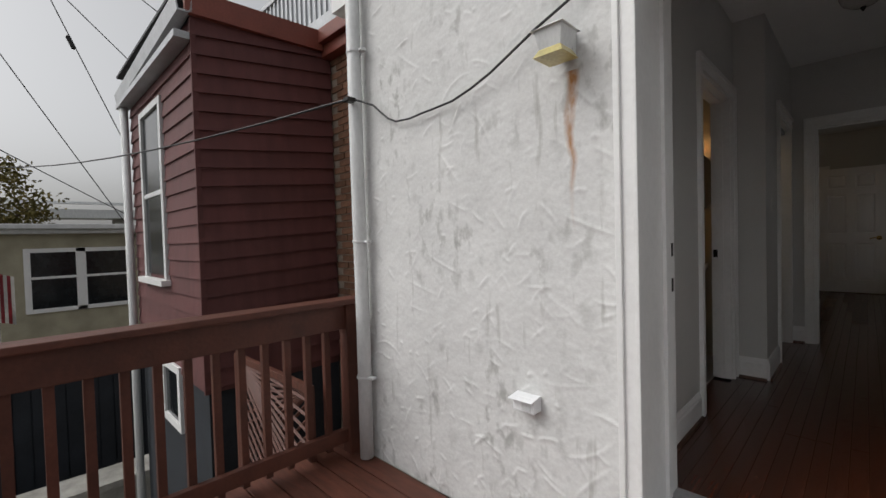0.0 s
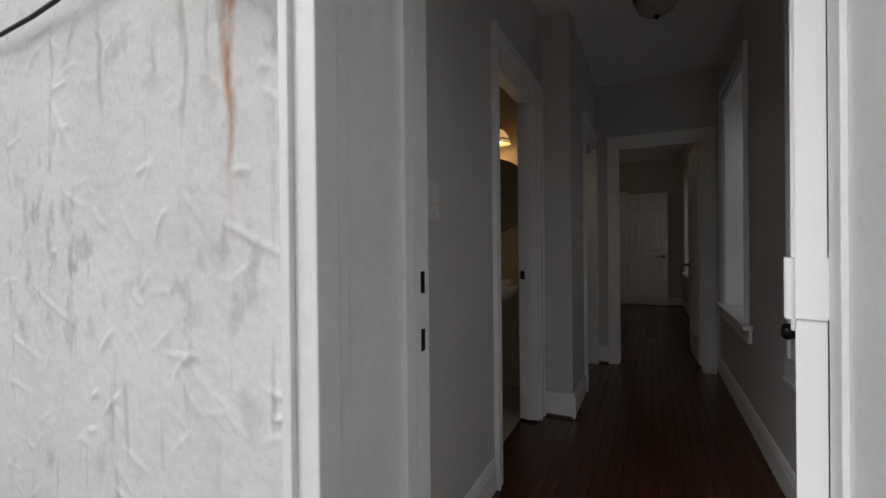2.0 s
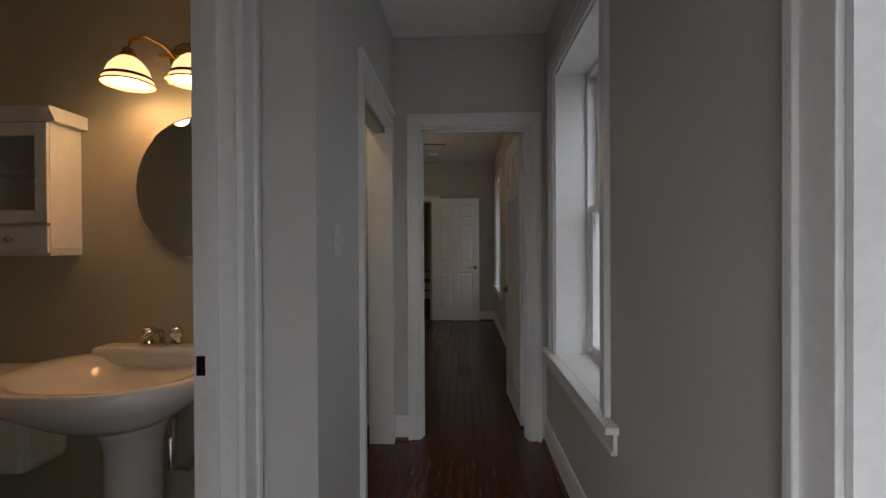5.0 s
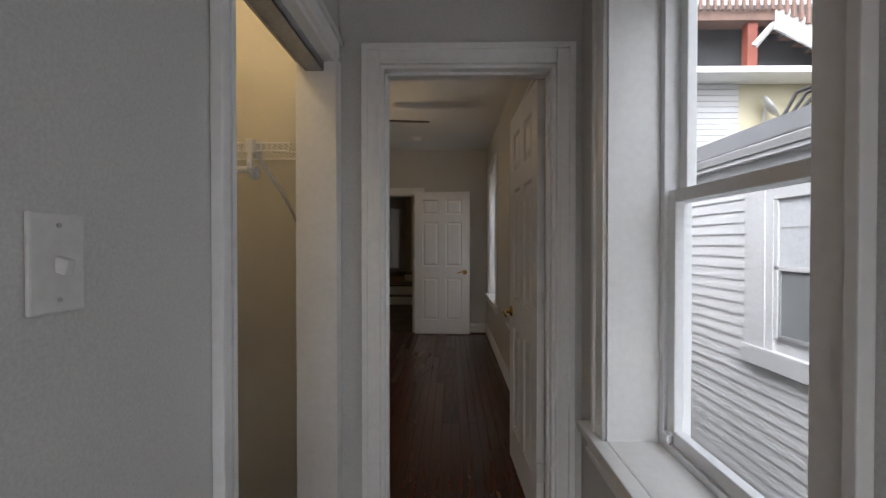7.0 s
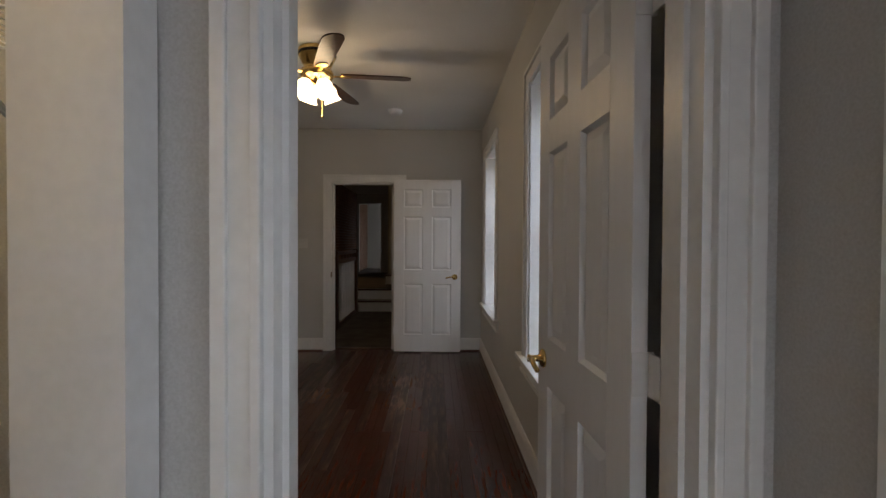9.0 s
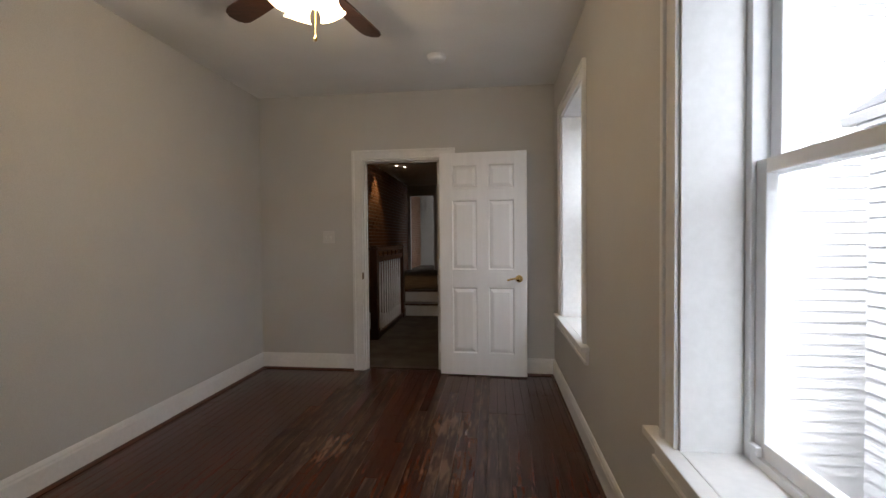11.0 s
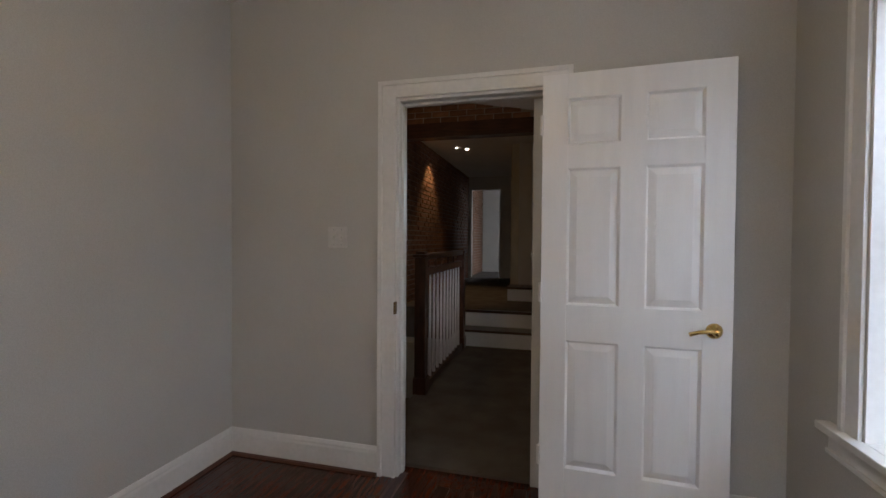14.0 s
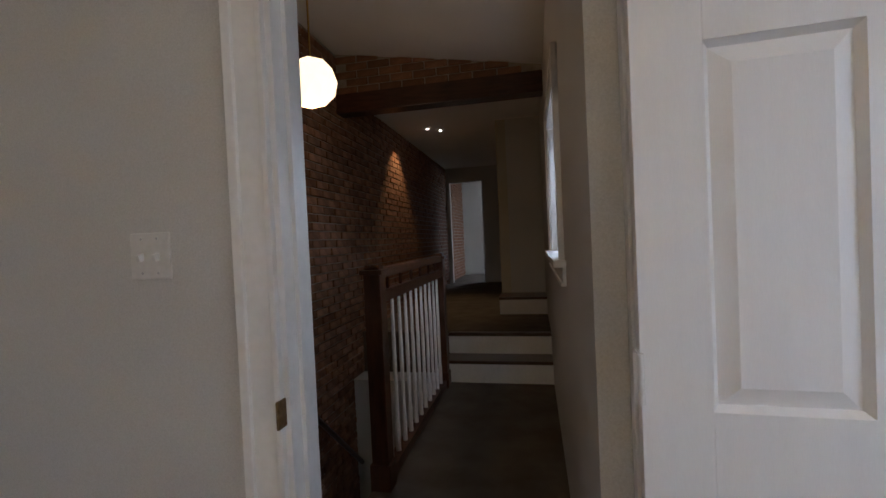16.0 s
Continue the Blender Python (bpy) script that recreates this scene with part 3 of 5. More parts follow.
def six_panel_door(name, m, w, label, h=2.03, lever_way=-1, material=DOORW, flap=0.012):
    """A moulded six-panel leaf; local x runs from the hinge, z up."""
    t = 0.0175
    th = empty(name, m)
    structure(th, label, "door")
    st, mu = 0.115, 0.105
    pw = (w - 2 * st - mu) / 2
    rows = [(0.20, 0.80), (0.965, 1.595), (1.705, 1.915)]
    cols = [(st, st + pw), (st + pw + mu, w - st)]
    bm = bmesh.new()
    box((0, -t, 0), (st, t, h), 0.002, bm), box((w - st, -t, 0), (w, t, h), 0.002, bm)
    box((st + pw, -t, 0.0), (st + pw + mu, t, h), 0, bm)
    for z0, z1 in ((0, 0.20), (0.80, 0.965), (1.595, 1.705), (1.915, h)):
        for c0, c1 in cols:
            box((c0, -t, z0), (c1, t, z1), 0, bm)
    part("leaf_frame", bm, material, th)
    for c0, c1 in cols:
        for z0, z1 in rows:
            bm = box((c0, -0.002, z0), (c1, 0.002, z1))
            for s in (-1, 1):
                g, d = 0.010, 0.042
                v = [bm.verts.new(c) for c in ((c0, s * t, z0), (c1, s * t, z0), (c1, s * t, z1), (c0, s * t, z1))]
                u = [bm.verts.new(c) for c in ((c0 + g, s * 0.003, z0 + g), (c1 - g, s * 0.003, z0 + g), (c1 - g, s * 0.003, z1 - g), (c0 + g, s * 0.003, z1 - g))]
                q = [bm.verts.new(c) for c in ((c0 + d, s * 0.0145, z0 + d), (c1 - d, s * 0.0145, z0 + d), (c1 - d, s * 0.0145, z1 - d), (c0 + d, s * 0.0145, z1 - d))]
                for p1, p2 in ((v, u), (u, q)):
                    for k in range(4):
                        bm.faces.new((p1[k], p1[(k + 1) % 4], p2[(k + 1) % 4], p2[k]))
                bm.faces.new(q)
            part("panel", bm, material, th)
    for s in (-1, 1):
        lever(th, w - 0.07, 0.885, s, s * t, lever_way)
    part("latch_plate", box((w - 0.001, -0.012, 0.855), (w + 0.0015, 0.012, 0.915)), BRASS, th, "brass latch plate")
    for z in (0.25, 1.02, 1.80):
        bm = tube([(0.0, -t - 0.006, z - 0.045), (0.0, -t - 0.006, z + 0.045)], 0.006, 10)
        box((-0.003, -t, z - 0.045), (0.0, t, z + 0.045), 0, bm)
        box((-flap, -t - 0.003, z - 0.045), (-0.004, -t, z + 0.045), 0.0005, bm)
        part("hinge", bm, TRIM, th, "painted butt hinge")
    return th


six_panel_door("door_landing", pose(-0.450, 8.100, 0.012, 0, 0, -2.6), 0.788, "white six-panel door swung open against the wall, brass lever")
six_panel_door("door_bedroom", pose(0.466, 3.878, 0.012, 0, 0, 92.0), 0.695, "white six-panel door standing open along the wall, brass lever", lever_way=-1, flap=0.045)


def back_door():
    """Half-glazed leaf: nine panes over two panels, local x from the hinge."""
    w, h, t = 0.81, 2.03, 0.022
    th = empty("door_back", pose(0.318, 0.365, 0.02, 0, 0, 73.3))
    structure(th, "white painted back door with nine panes, standing open inward", "door")
    st = 0.12
    g0, g1 = 0.93, 1.90
    bm = boxes([((0, -t, 0), (st, t, h)), ((w - st, -t, 0), (w, t, h)), ((st, -t, 0), (w - st, t, 0.22)), ((st, -t, 0.78), (w - st, t, g0)), ((st, -t, g1), (w - st, t, h)),
                ((w / 2 - 0.05, -t, 0.22), (w / 2 + 0.05, t, 0.78))], 0.0015)
    part("leaf_frame", bm, DOORW, th)
    for c0, c1 in ((st, w / 2 - 0.05), (w / 2 + 0.05, w - st)):
        part("panel", boxes([((c0, -0.008, 0.22), (c1, 0.008, 0.78)), ((c0 + 0.035, -0.016, 0.255), (c1 - 0.035, 0.016, 0.745))], 0.004), DOORW, th)
    for s in (-1, 1):
        a, b = (t, t + 0.013) if s > 0 else (-t - 0.013, -t)
        part("glazing_frame", boxes([((st - 0.015, a, g0 - 0.025), (st + 0.02, b, g1 + 0.02)), ((w - st - 0.02, a, g0 - 0.025), (w - st + 0.015, b, g1 + 0.02)),
                                     ((st + 0.02, a, g0 - 0.025), (w - st - 0.02, b, g0 + 0.012)), ((st + 0.02, a, g1 - 0.012), (w - st - 0.02, b, g1 + 0.02))], 0.003), DOORW, th)
    pw, ph = (w - 2 * st) / 3, (g1 - g0) / 3
    for i in (1, 2):
        part("muntin", box((st + i * pw - 0.011, -t, g0), (st + i * pw + 0.011, t, g1), 0.004), DOORW, th)
        part("muntin", box((st, -t + 0.001, g0 + i * ph - 0.011), (w - st, t - 0.001, g0 + i * ph + 0.011), 0.004), DOORW, th)
    for i in range(3):
        for j in range(3):
            p = part("pane", box((st + i * pw + 0.009, -0.002, g0 + j * ph + 0.009), (st + (i + 1) * pw - 0.009, 0.002, g0 + (j + 1) * ph - 0.009)), GLASS, th, "clear glass pane")
            p.visible_shadow = False
    for s in (-1, 1):
        prof = [(0.032, 0), (0.034, 0.006), (0.014, 0.012), (0.012, 0.03), (0.022, 0.045), (0.027, 0.06), (0.022, 0.074), (0.0, 0.078)]
        part("knob", turned(lathe(prof, 20, cap=False), pose(w - 0.065, s * t, 0.80, -90 * s)), IRON, th, "dark bronze door knob", True)
        part("deadbolt", turned(lathe([(0.032, 0), (0.031, 0.02), (0.026, 0.034), (0.0, 0.036)], 20, cap=False), pose(w - 0.065, s * t, 0.975, -90 * s)), IRON, th, "dark bronze deadbolt", True)
    for z in (0.22, 1.0, 1.78):
        bm = tube([(-0.004, t + 0.008, z - 0.055), (-0.004, t + 0.008, z + 0.055)], 0.008, 10)
        box((-0.004, -t - 0.004, z - 0.055), (0.0, t + 0.004, z + 0.055), 0, bm)
        for k in (-0.035, 0.0, 0.035):
            box((-0.0055, -0.004, z + k - 0.003), (-0.004, 0.004, z + k + 0.003), 0, bm)
        part("hinge", bm, DOORW, th, "painted-over butt hinge")


back_door()

# frame of the back door, deep in the masonry
th = empty("door_frame_back")
structure(th, "deep white painted back-door frame with brick mould", "trim")
part("brick_mould", boxes([((-0.525, -0.035, -0.25), (-0.454, 0.02, 2.16)), ((-0.528, -0.048, -0.248), (-0.505, 0.0, 2.158)), ((-0.464, -0.042, -0.248), (-0.448, 0.018, 2.099))], 0.004), TRIM, th)
part("brick_mould", boxes([((0.322, -0.035, -0.25), (0.40, 0.0, 2.16)), ((0.319, -0.042, -0.248), (0.334, -0.002, 2.099))], 0.004), TRIM, th)
part("head_mould", box((-0.462, -0.035, 2.10), (0.322, 0.02, 2.16), 0.004), TRIM, th)
part("jamb_lining", boxes([((-0.50, 0.02, -0.02), (-0.464, 0.38, 2.12)), ((-0.464, 0.02, -0.02), (-0.456, 0.055, 2.10)), ((-0.464, 0.255, -0.02), (-0.450, 0.30, 2.10)), ((-0.464, 0.312, -0.02), (-0.457, 0.38, 2.10))], 0.002), TRIM, th)
part("jamb_lining", boxes([((0.335, 0.0, -0.02), (0.36, 0.34, 2.12)), ((0.325, 0.255, -0.02), (0.335, 0.285, 2.10))], 0.002), TRIM, th)
part("head_lining", box((-0.474, 0.02, 2.095), (0.335, 0.38, 2.12)), TRIM, th)
part("threshold", box((-0.474, -0.05, -0.05), (0.335, 0.38, 0.004), 0.004), ALU, th, "worn grey metal threshold")
part("step_board", box((-0.474, -0.03, -0.29), (0.335, 0.0, -0.05)), TRIM, th)
for z in (0.84, 0.985):
    part("strike_plate", box((-0.4575, 0.338, z), (-0.4545, 0.354, z + 0.055)), IRON, th, "dark bronze strike plate")
part("inner_casing", boxes([((LX, 0.38, 0), (-0.465, 0.398, 2.2)), ((-0.465, 0.38, 2.11), (0.36, 0.398, 2.2))], 0.003), TRIM, th)


# ---------- ceiling fan ----------
def ceiling_fan(c, zb=2.485, turn=6.0, r=0.66):
    x, y = c
    th = empty("ceiling_fan", pose(x, y, 0))
    tagged(th, "ceiling fan with five dark wood blades and lit tulip shades", "ceiling fan")
    part("motor", lathe([(0.128, 2.65), (0.132, 2.64), (0.124, 2.60), (0.098, 2.545), (0.084, 2.525), (0.088, 2.515), (0.112, 2.505), (0.112, 2.47), (0.09, 2.458), (0.055, 2.45), (0.05, 2.42), (0.062, 2.408), (0.045, 2.39)], 32), BRASS, th, "antique brass flush-mounted motor housing", True)
    part("motor_band", lathe([(0.1285, 2.625), (0.1335, 2.620), (0.1265, 2.606)], 32, cap=False), IRON, th, "dark bronze band", True)
    for k in range(5):
        m = pose(0, 0, zb, 0, 0, turn + 72 * k) @ pose(0, 0, 0, 10)
        bm = bmesh.new()
        out = [(0.17, 0.052), (0.30, 0.060), (0.50, 0.067), (0.60, 0.067), (0.635, 0.055), (r, 0.025)]
        edge = [(a, b) for a, b in out] + [(a, -b) for a, b in reversed(out)]
        for z in (-0.004, 0.004):
            bm.faces.new([bm.verts.new((a, b, z)) for a, b in edge])
        bm.verts.ensure_lookup_table()
        n = len(edge)
        for i in range(n):
            bm.faces.new((bm.verts[i], bm.verts[(i + 1) % n], bm.verts[n + (i + 1) % n], bm.verts[n + i]))
        part("blade", turned(bm, m), DARKW, th)
        bm = box((0.09, -0.014, -0.012), (0.17, 0.014, -0.005), 0.002)
        lathe([(0.038, -0.011), (0.040, -0.006), (0.036, -0.0045)], 16, (0.20, 0, 0), bm)
        part("blade_bracket", turned(bm, m), BRASS, th, "brass blade bracket")
    for k in range(4):
        a = radians(45 + 90 * k)
        ca, sa = math.cos(a), math.sin(a)
        part("lamp_arm", tube([(0.03 * ca, 0.03 * sa, 2.40), (0.05 * ca, 0.05 * sa, 2.435), (0.072 * ca, 0.072 * sa, 2.425)], 0.008, 8), BRASS, th)
        prof = [(0.022, 0.0), (0.045, -0.02), (0.056, -0.05), (0.050, -0.08), (0.056, -0.105), (0.066, -0.118), (0.062, -0.116), (0.046, -0.08), (0.0, -0.06)]
        part("tulip_shade", turned(lathe(prof, 18, cap=False), pose(0.072 * ca, 0.072 * sa, 2.425) @ Matrix.Rotation(radians(28), 4, Vector((-sa, ca, 0)).normalized() * -1)), FANSH, th, "glowing frosted tulip shade", True)
    part("pull_chain", tube([(0.03, 0.02, 2.39), (0.03, 0.02, 2.21)], 0.0018, 6), BRASS, th)
    part("chain_knob", lathe([(0.002, 0), (0.008, -0.012), (0.006, -0.026), (0.0, -0.03)], 12, (0.03, 0.02, 2.21), cap=False), BRASS, th, "", True)


ceiling_fan((-0.80, 6.07))


def round_fixture(name, at, prof, material, label, category, extra=()):
    th = empty(name, pose(*at))
    tagged(th, label, category)
    part("cover", lathe(prof, 28), material, th, "", True)
    for nm, pr, mt in extra:
        part(nm, lathe(pr, 20), mt, th, "", True)


round_fixture("smoke_detector", (-0.38, 7.43, 2.65), [(0.068, 0), (0.068, -0.018), (0.058, -0.034), (0.03, -0.038)], VINYL, "round white smoke detector on the ceiling", "smoke detector",
              [("mounting_ring", [(0.074, 0.0), (0.074, -0.007), (0.066, -0.009)], VINYL)])
round_fixture("hall_ceiling_light", (0.105, 2.27, 2.60), [(0.115, -0.02), (0.118, -0.05), (0.10, -0.09), (0.06, -0.118), (0.015, -0.128)], OFFGLASS, "unlit frosted dome ceiling light with bronze finial", "ceiling light",
              [("base_pan", [(0.13, 0.0), (0.132, -0.018), (0.115, -0.024)], IRON), ("finial", [(0.012, -0.125), (0.016, -0.135), (0.008, -0.148), (0.003, -0.155)], IRON)])


# ---------- switches ----------
PLATE = mat("painted_plate", (0.64, 0.63, 0.61), 0.4, spread=0.03, bump=0.03)


def switch(m, label, gangs=1):
    th = empty("light_switch", m)
    tagged(th, label, "light switch")
    w = 0.035 * (1 if gangs == 1 else 1.65)
    part("plate", box((-w, -0.006, -0.057), (w, 0, 0.057), 0.003), PLATE, th)
    for g in range(gangs):
        u = 0 if gangs == 1 else (-0.023 + 0.046 * g)
        part("toggle", turned(box((u - 0.005, -0.020, -0.009), (u + 0.005, 0, 0.009), 0.002), pose(0, 0, 0, 18)), PLATE, th)
        for z in (-0.042, 0.042):
            part("screw", turned(lathe([(0.003, 0), (0.003, 0.0015)], 8), pose(u, -0.006, z, 90)), ALU, th)


switch(pose(LX, 0.642, 1.256, 0, 0, 90) @ Matrix.Scale(1.15, 4), "white toggle switch plate on the hall wall")
switch(pose(BX, 2.42, 1.275, 0, 0, 90), "white switch plate beside the closet")
switch(pose(-1.545, FD, 1.285, 0, 0, 0), "white double toggle plate beside the landing door", 2)


# ---------- bathroom ----------
def pedestal_sink(x, y0):
    th = empty("pedestal_sink", pose(x, y0, 0) @ Matrix.Diagonal((1.0, 1.1, 0.96, 1.0)))
    tagged(th, "white porcelain pedestal sink with scalloped rim", "sink")
    n = 48
    def ring(s, z, inner=False):
        out = []
        for i in range(n):
            a = 2 * math.pi * i / n
            rx, ry = 0.36 * s, 0.265 * s
            e = 1 + (0.035 * math.cos(4 * a) if not inner else 0)
            out.append((rx * e * math.copysign(abs(math.cos(a)) ** 0.75, math.cos(a)), -0.27 + ry * e * math.copysign(abs(math.sin(a)) ** 0.75, math.sin(a)), z))
        return out
    bm = bmesh.new()
    rows = [ring(0.42, 0.66), ring(0.62, 0.70), ring(0.90, 0.77), ring(0.97, 0.80), ring(1.0, 0.825), ring(1.0, 0.85), ring(0.97, 0.858), ring(0.90, 0.852),
            ring(0.80, 0.845, True), ring(0.70, 0.80, True), ring(0.50, 0.745, True), ring(0.15, 0.725, True)]
    vs = [[bm.verts.new(p) for p in r] for r in rows]
    for p, q in zip(vs, vs[1:]):
        for i in range(n):
            bm.faces.new((p[i], p[(i + 1) % n], q[(i + 1) % n], q[i]))
    bm.faces.new(vs[0]), bm.faces.new(vs[-1])
    part("basin", bm, PORC, th, "", True)
    part("back_ledge", box((-0.27, -0.10, 0.80), (0.27, 0, 0.885), 0.02), PORC, th)
    part("pedestal", lathe([(0.13, 0), (0.135, 0.03), (0.11, 0.06), (0.095, 0.10), (0.088, 0.30), (0.092, 0.55), (0.105, 0.60), (0.115, 0.63), (0.10, 0.645), (0.13, 0.69)], 28, (0, -0.20, 0)), PORC, th, "fluted white pedestal", True)
    bm = box((-0.075, -0.085, 0.885), (0.075, -0.035, 0.90), 0.006)
    for u in (-0.06, 0.06):
        lathe([(0.02, 0.90), (0.014, 0.92), (0.024, 0.93), (0.026, 0.955), (0.012, 0.965)], 16, (u, -0.06, 0), bm)
    tube([(0, -0.06, 0.90), (0, -0.065, 0.945), (0, -0.10, 0.96), (0, -0.155, 0.945)], 0.012, 10, bm)
    part("faucet", bm, CHROME, th, "chrome two-handle faucet", True)
    part("overflow", box((-0.02, -0.075, 0.812), (0.02, -0.068, 0.822), 0.002), IRON, th)
    part("drain_pipe", tube([(0.10, -0.14, 0.62), (0.10, -0.14, 0.42), (0.12, -0.08, 0.38), (0.14, -0.01, 0.42)], 0.018, 10), CHROME, th, "chrome drain trap", True)


pedestal_sink(-1.17, 2.675)


def vanity_light(x, y):
    th = empty("vanity_light", pose(x, y, 0))
    tagged(th, "brass vanity light with two lit frosted bell shades", "wall lamp")
    part("back_plate", turned(lathe([(0.07, 0), (0.068, 0.012), (0.04, 0.022), (0.02, 0.028)], 24), pose(0, 0, 2.04, 90)), BRASS, th, "", True)
    part("cross_bar", tube([(-0.10, -0.035, 2.045), (0.10, -0.035, 2.045)], 0.008, 8), BRASS, th)
    for s in (-1, 1):
        pts = [(s * 0.03, -0.03, 2.03), (s * 0.06, -0.06, 2.075), (s * 0.10, -0.11, 2.09), (s * 0.125, -0.15, 2.06), (s * 0.13, -0.16, 2.01)]
        part("arm", tube(pts, 0.007, 8), BRASS, th, "scrolled brass arm", True)
        part("socket", lathe([(0.018, 2.02), (0.028, 1.995), (0.030, 1.975)], 16, (s * 0.13, -0.16, 0)), BRASS, th, "", True)
        sh = part("shade", lathe([(0.028, 1.985), (0.045, 1.972), (0.066, 1.945), (0.080, 1.905), (0.092, 1.880), (0.090, 1.879), (0.075, 1.905), (0.060, 1.945)], 28, (s * 0.13, -0.16, 0), cap=False), SHADE, th, "glowing frosted bell shade", True)
        part("band", lathe([(0.0805, 1.911), (0.083, 1.906), (0.084, 1.899), (0.082, 1.899)], 28, (s * 0.13, -0.16, 0), cap=False), IRON, sh, "dark band")
        part("rim", lathe([(0.092, 1.883), (0.095, 1.880), (0.092, 1.876), (0.089, 1.879)], 28, (s * 0.13, -0.16, 0), cap=False), BRASS, sh, "dark brass rim")
        part("bulb", lathe([(0.012, 1.95), (0.026, 1.925), (0.030, 1.905), (0.022, 1.885), (0.0, 1.878)], 16, (s * 0.13, -0.16, 0), cap=False), BULB, th, "glowing bulb", True)


vanity_light(-1.10, 2.68)
th = empty("oval_mirror", pose(-1.05, 2.68, 1.50))
tagged(th, "frameless oval wall mirror above the sink", "mirror")
bm = bmesh.new()
lathe([(0.30, 0), (0.30, 0.006), (0.292, 0.010), (0.0, 0.0101)], 48, bm=bm, cap=False)
part("glass", turned(bm, pose(0, 0, 0, 90) @ Matrix.Diagonal((0.93, 1.0, 1.0, 1))), MIRROR, th, "", False)

th = empty("wall_cabinet", pose(-1.87, 2.68, 1.22) @ Matrix.Diagonal((1.0, 0.74, 1.0, 1.0)))
tagged(th, "small white wall cabinet with two glazed doors", "cabinet")
part("body", boxes([((-0.30, -0.19, 0), (0.30, 0, 0.03)), ((-0.30, -0.19, 0.03), (-0.28, 0, 0.53)), ((0.28, -0.19, 0.03), (0.30, 0, 0.53)), ((-0.28, -0.01, 0.03), (0.28, 0, 0.53)), ((-0.28, -0.19, 0.11), (0.28, -0.01, 0.125)), ((-0.28, -0.17, 0.33), (0.28, -0.01, 0.342))], 0.002), TRIM, th)
part("crown", extruded([(0, 0), (0.20, 0), (0.215, 0.02), (0.235, 0.045), (0.235, 0.055), (0, 0.055)], 0.66, "x", pose(-0.33, 0, 0.53) @ Matrix.Diagonal((1, -1, 1, 1))), TRIM, th)
for s in (-1, 1):
    a, b = (-0.30, -0.003) if s < 0 else (0.003, 0.30)
    d = part("door", boxes([((a, -0.21, 0.13), (a + 0.05, -0.192, 0.525)), ((b - 0.05, -0.21, 0.13), (b, -0.192, 0.525)), ((a + 0.05, -0.21, 0.13), (b - 0.05, -0.192, 0.18)), ((a + 0.05, -0.21, 0.475), (b - 0.05, -0.192, 0.525))], 0.003), TRIM, th)
    part("pane", box((a + 0.05, -0.203, 0.18), (b - 0.05, -0.199, 0.475)), GLASS, d, "dark glass pane")
    part("drawer_front", box((a, -0.21, 0.012), (b, -0.192, 0.118), 0.003), TRIM, th)
    part("knob", turned(lathe([(0.006, 0), (0.006, 0.012), (0.013, 0.018), (0.010, 0.028)], 14), pose((a + b) / 2, -0.21, 0.065, 90)), CHROME, th, "", True)

th = empty("toilet", pose(-1.86, 2.67, 0))
tagged(th, "white porcelain toilet with lidded tank", "toilet")
part("tank", box((-0.24, -0.20, 0.38), (0.24, -0.01, 0.72), 0.025), PORC, th)
part("tank_lid", box((-0.255, -0.215, 0.722), (0.255, 0.0, 0.76), 0.012), PORC, th)
part("bowl", turned(lathe([(0.11, 0), (0.115, 0.03), (0.09, 0.12), (0.10, 0.22), (0.17, 0.33), (0.185, 0.385), (0.15, 0.39)], 28), pose(0, -0.42, 0) @ Matrix.Diagonal((1, 1.25, 1, 1))), PORC, th, "", True)
part("seat_lid", turned(lathe([(0.19, 0.39), (0.195, 0.40), (0.185, 0.42), (0.02, 0.43)], 28), pose(0, -0.42, 0) @ Matrix.Diagonal((1, 1.25, 1, 1))), PORC, th, "", True)
part("flush_lever", box((-0.20, -0.215, 0.65), (-0.12, -0.20, 0.665), 0.004), CHROME, th)

# ---------- closet shelf ----------
th = empty("wire_shelf", pose(-0.02, -0.19, -0.02))
tagged(th, "white wire closet shelf with hanging rod and brace", "shelf")
for k in range(36):
    x = -1.27 + k * 0.0212
    part("cross_wire", tube([(x, 4.055, 1.70), (x, 3.745, 1.70), (x, 3.735, 1.665)], 0.0018, 5), VINYL, th)
for y, z in ((4.05, 1.697), (3.90, 1.697), (3.745, 1.697), (3.735, 1.665)):
    part("long_wire", tube([(-1.275, y, z), (-0.53, y, z)], 0.003, 6), VINYL, th)
part("hanging_rod", tube([(-1.275, 3.76, 1.60), (-0.66, 3.76, 1.60)], 0.0125, 10), VINYL, th)
bm = bmesh.new()
pts = [(-0.67, 3.76 + 0.04 * math.cos(a), 1.615 - 0.045 * math.sin(a)) for a in [i * math.pi / 10 for i in range(11)]]
tube(pts, 0.009, 8, bm)
tube([(-0.67, 3.735, 1.68), (-0.67, 3.722, 1.615)], 0.010, 8, bm)
box((-0.685, 3.72, 1.655), (-0.655, 3.80, 1.71), 0.004, bm)
part("rod_hook", bm, VINYL, th)
part("brace", tube([(-0.655, 3.74, 1.665), (-0.60, 3.90, 1.50), (-0.585, 4.058, 1.36)], 0.007, 8), VINYL, th, "diagonal white brace")


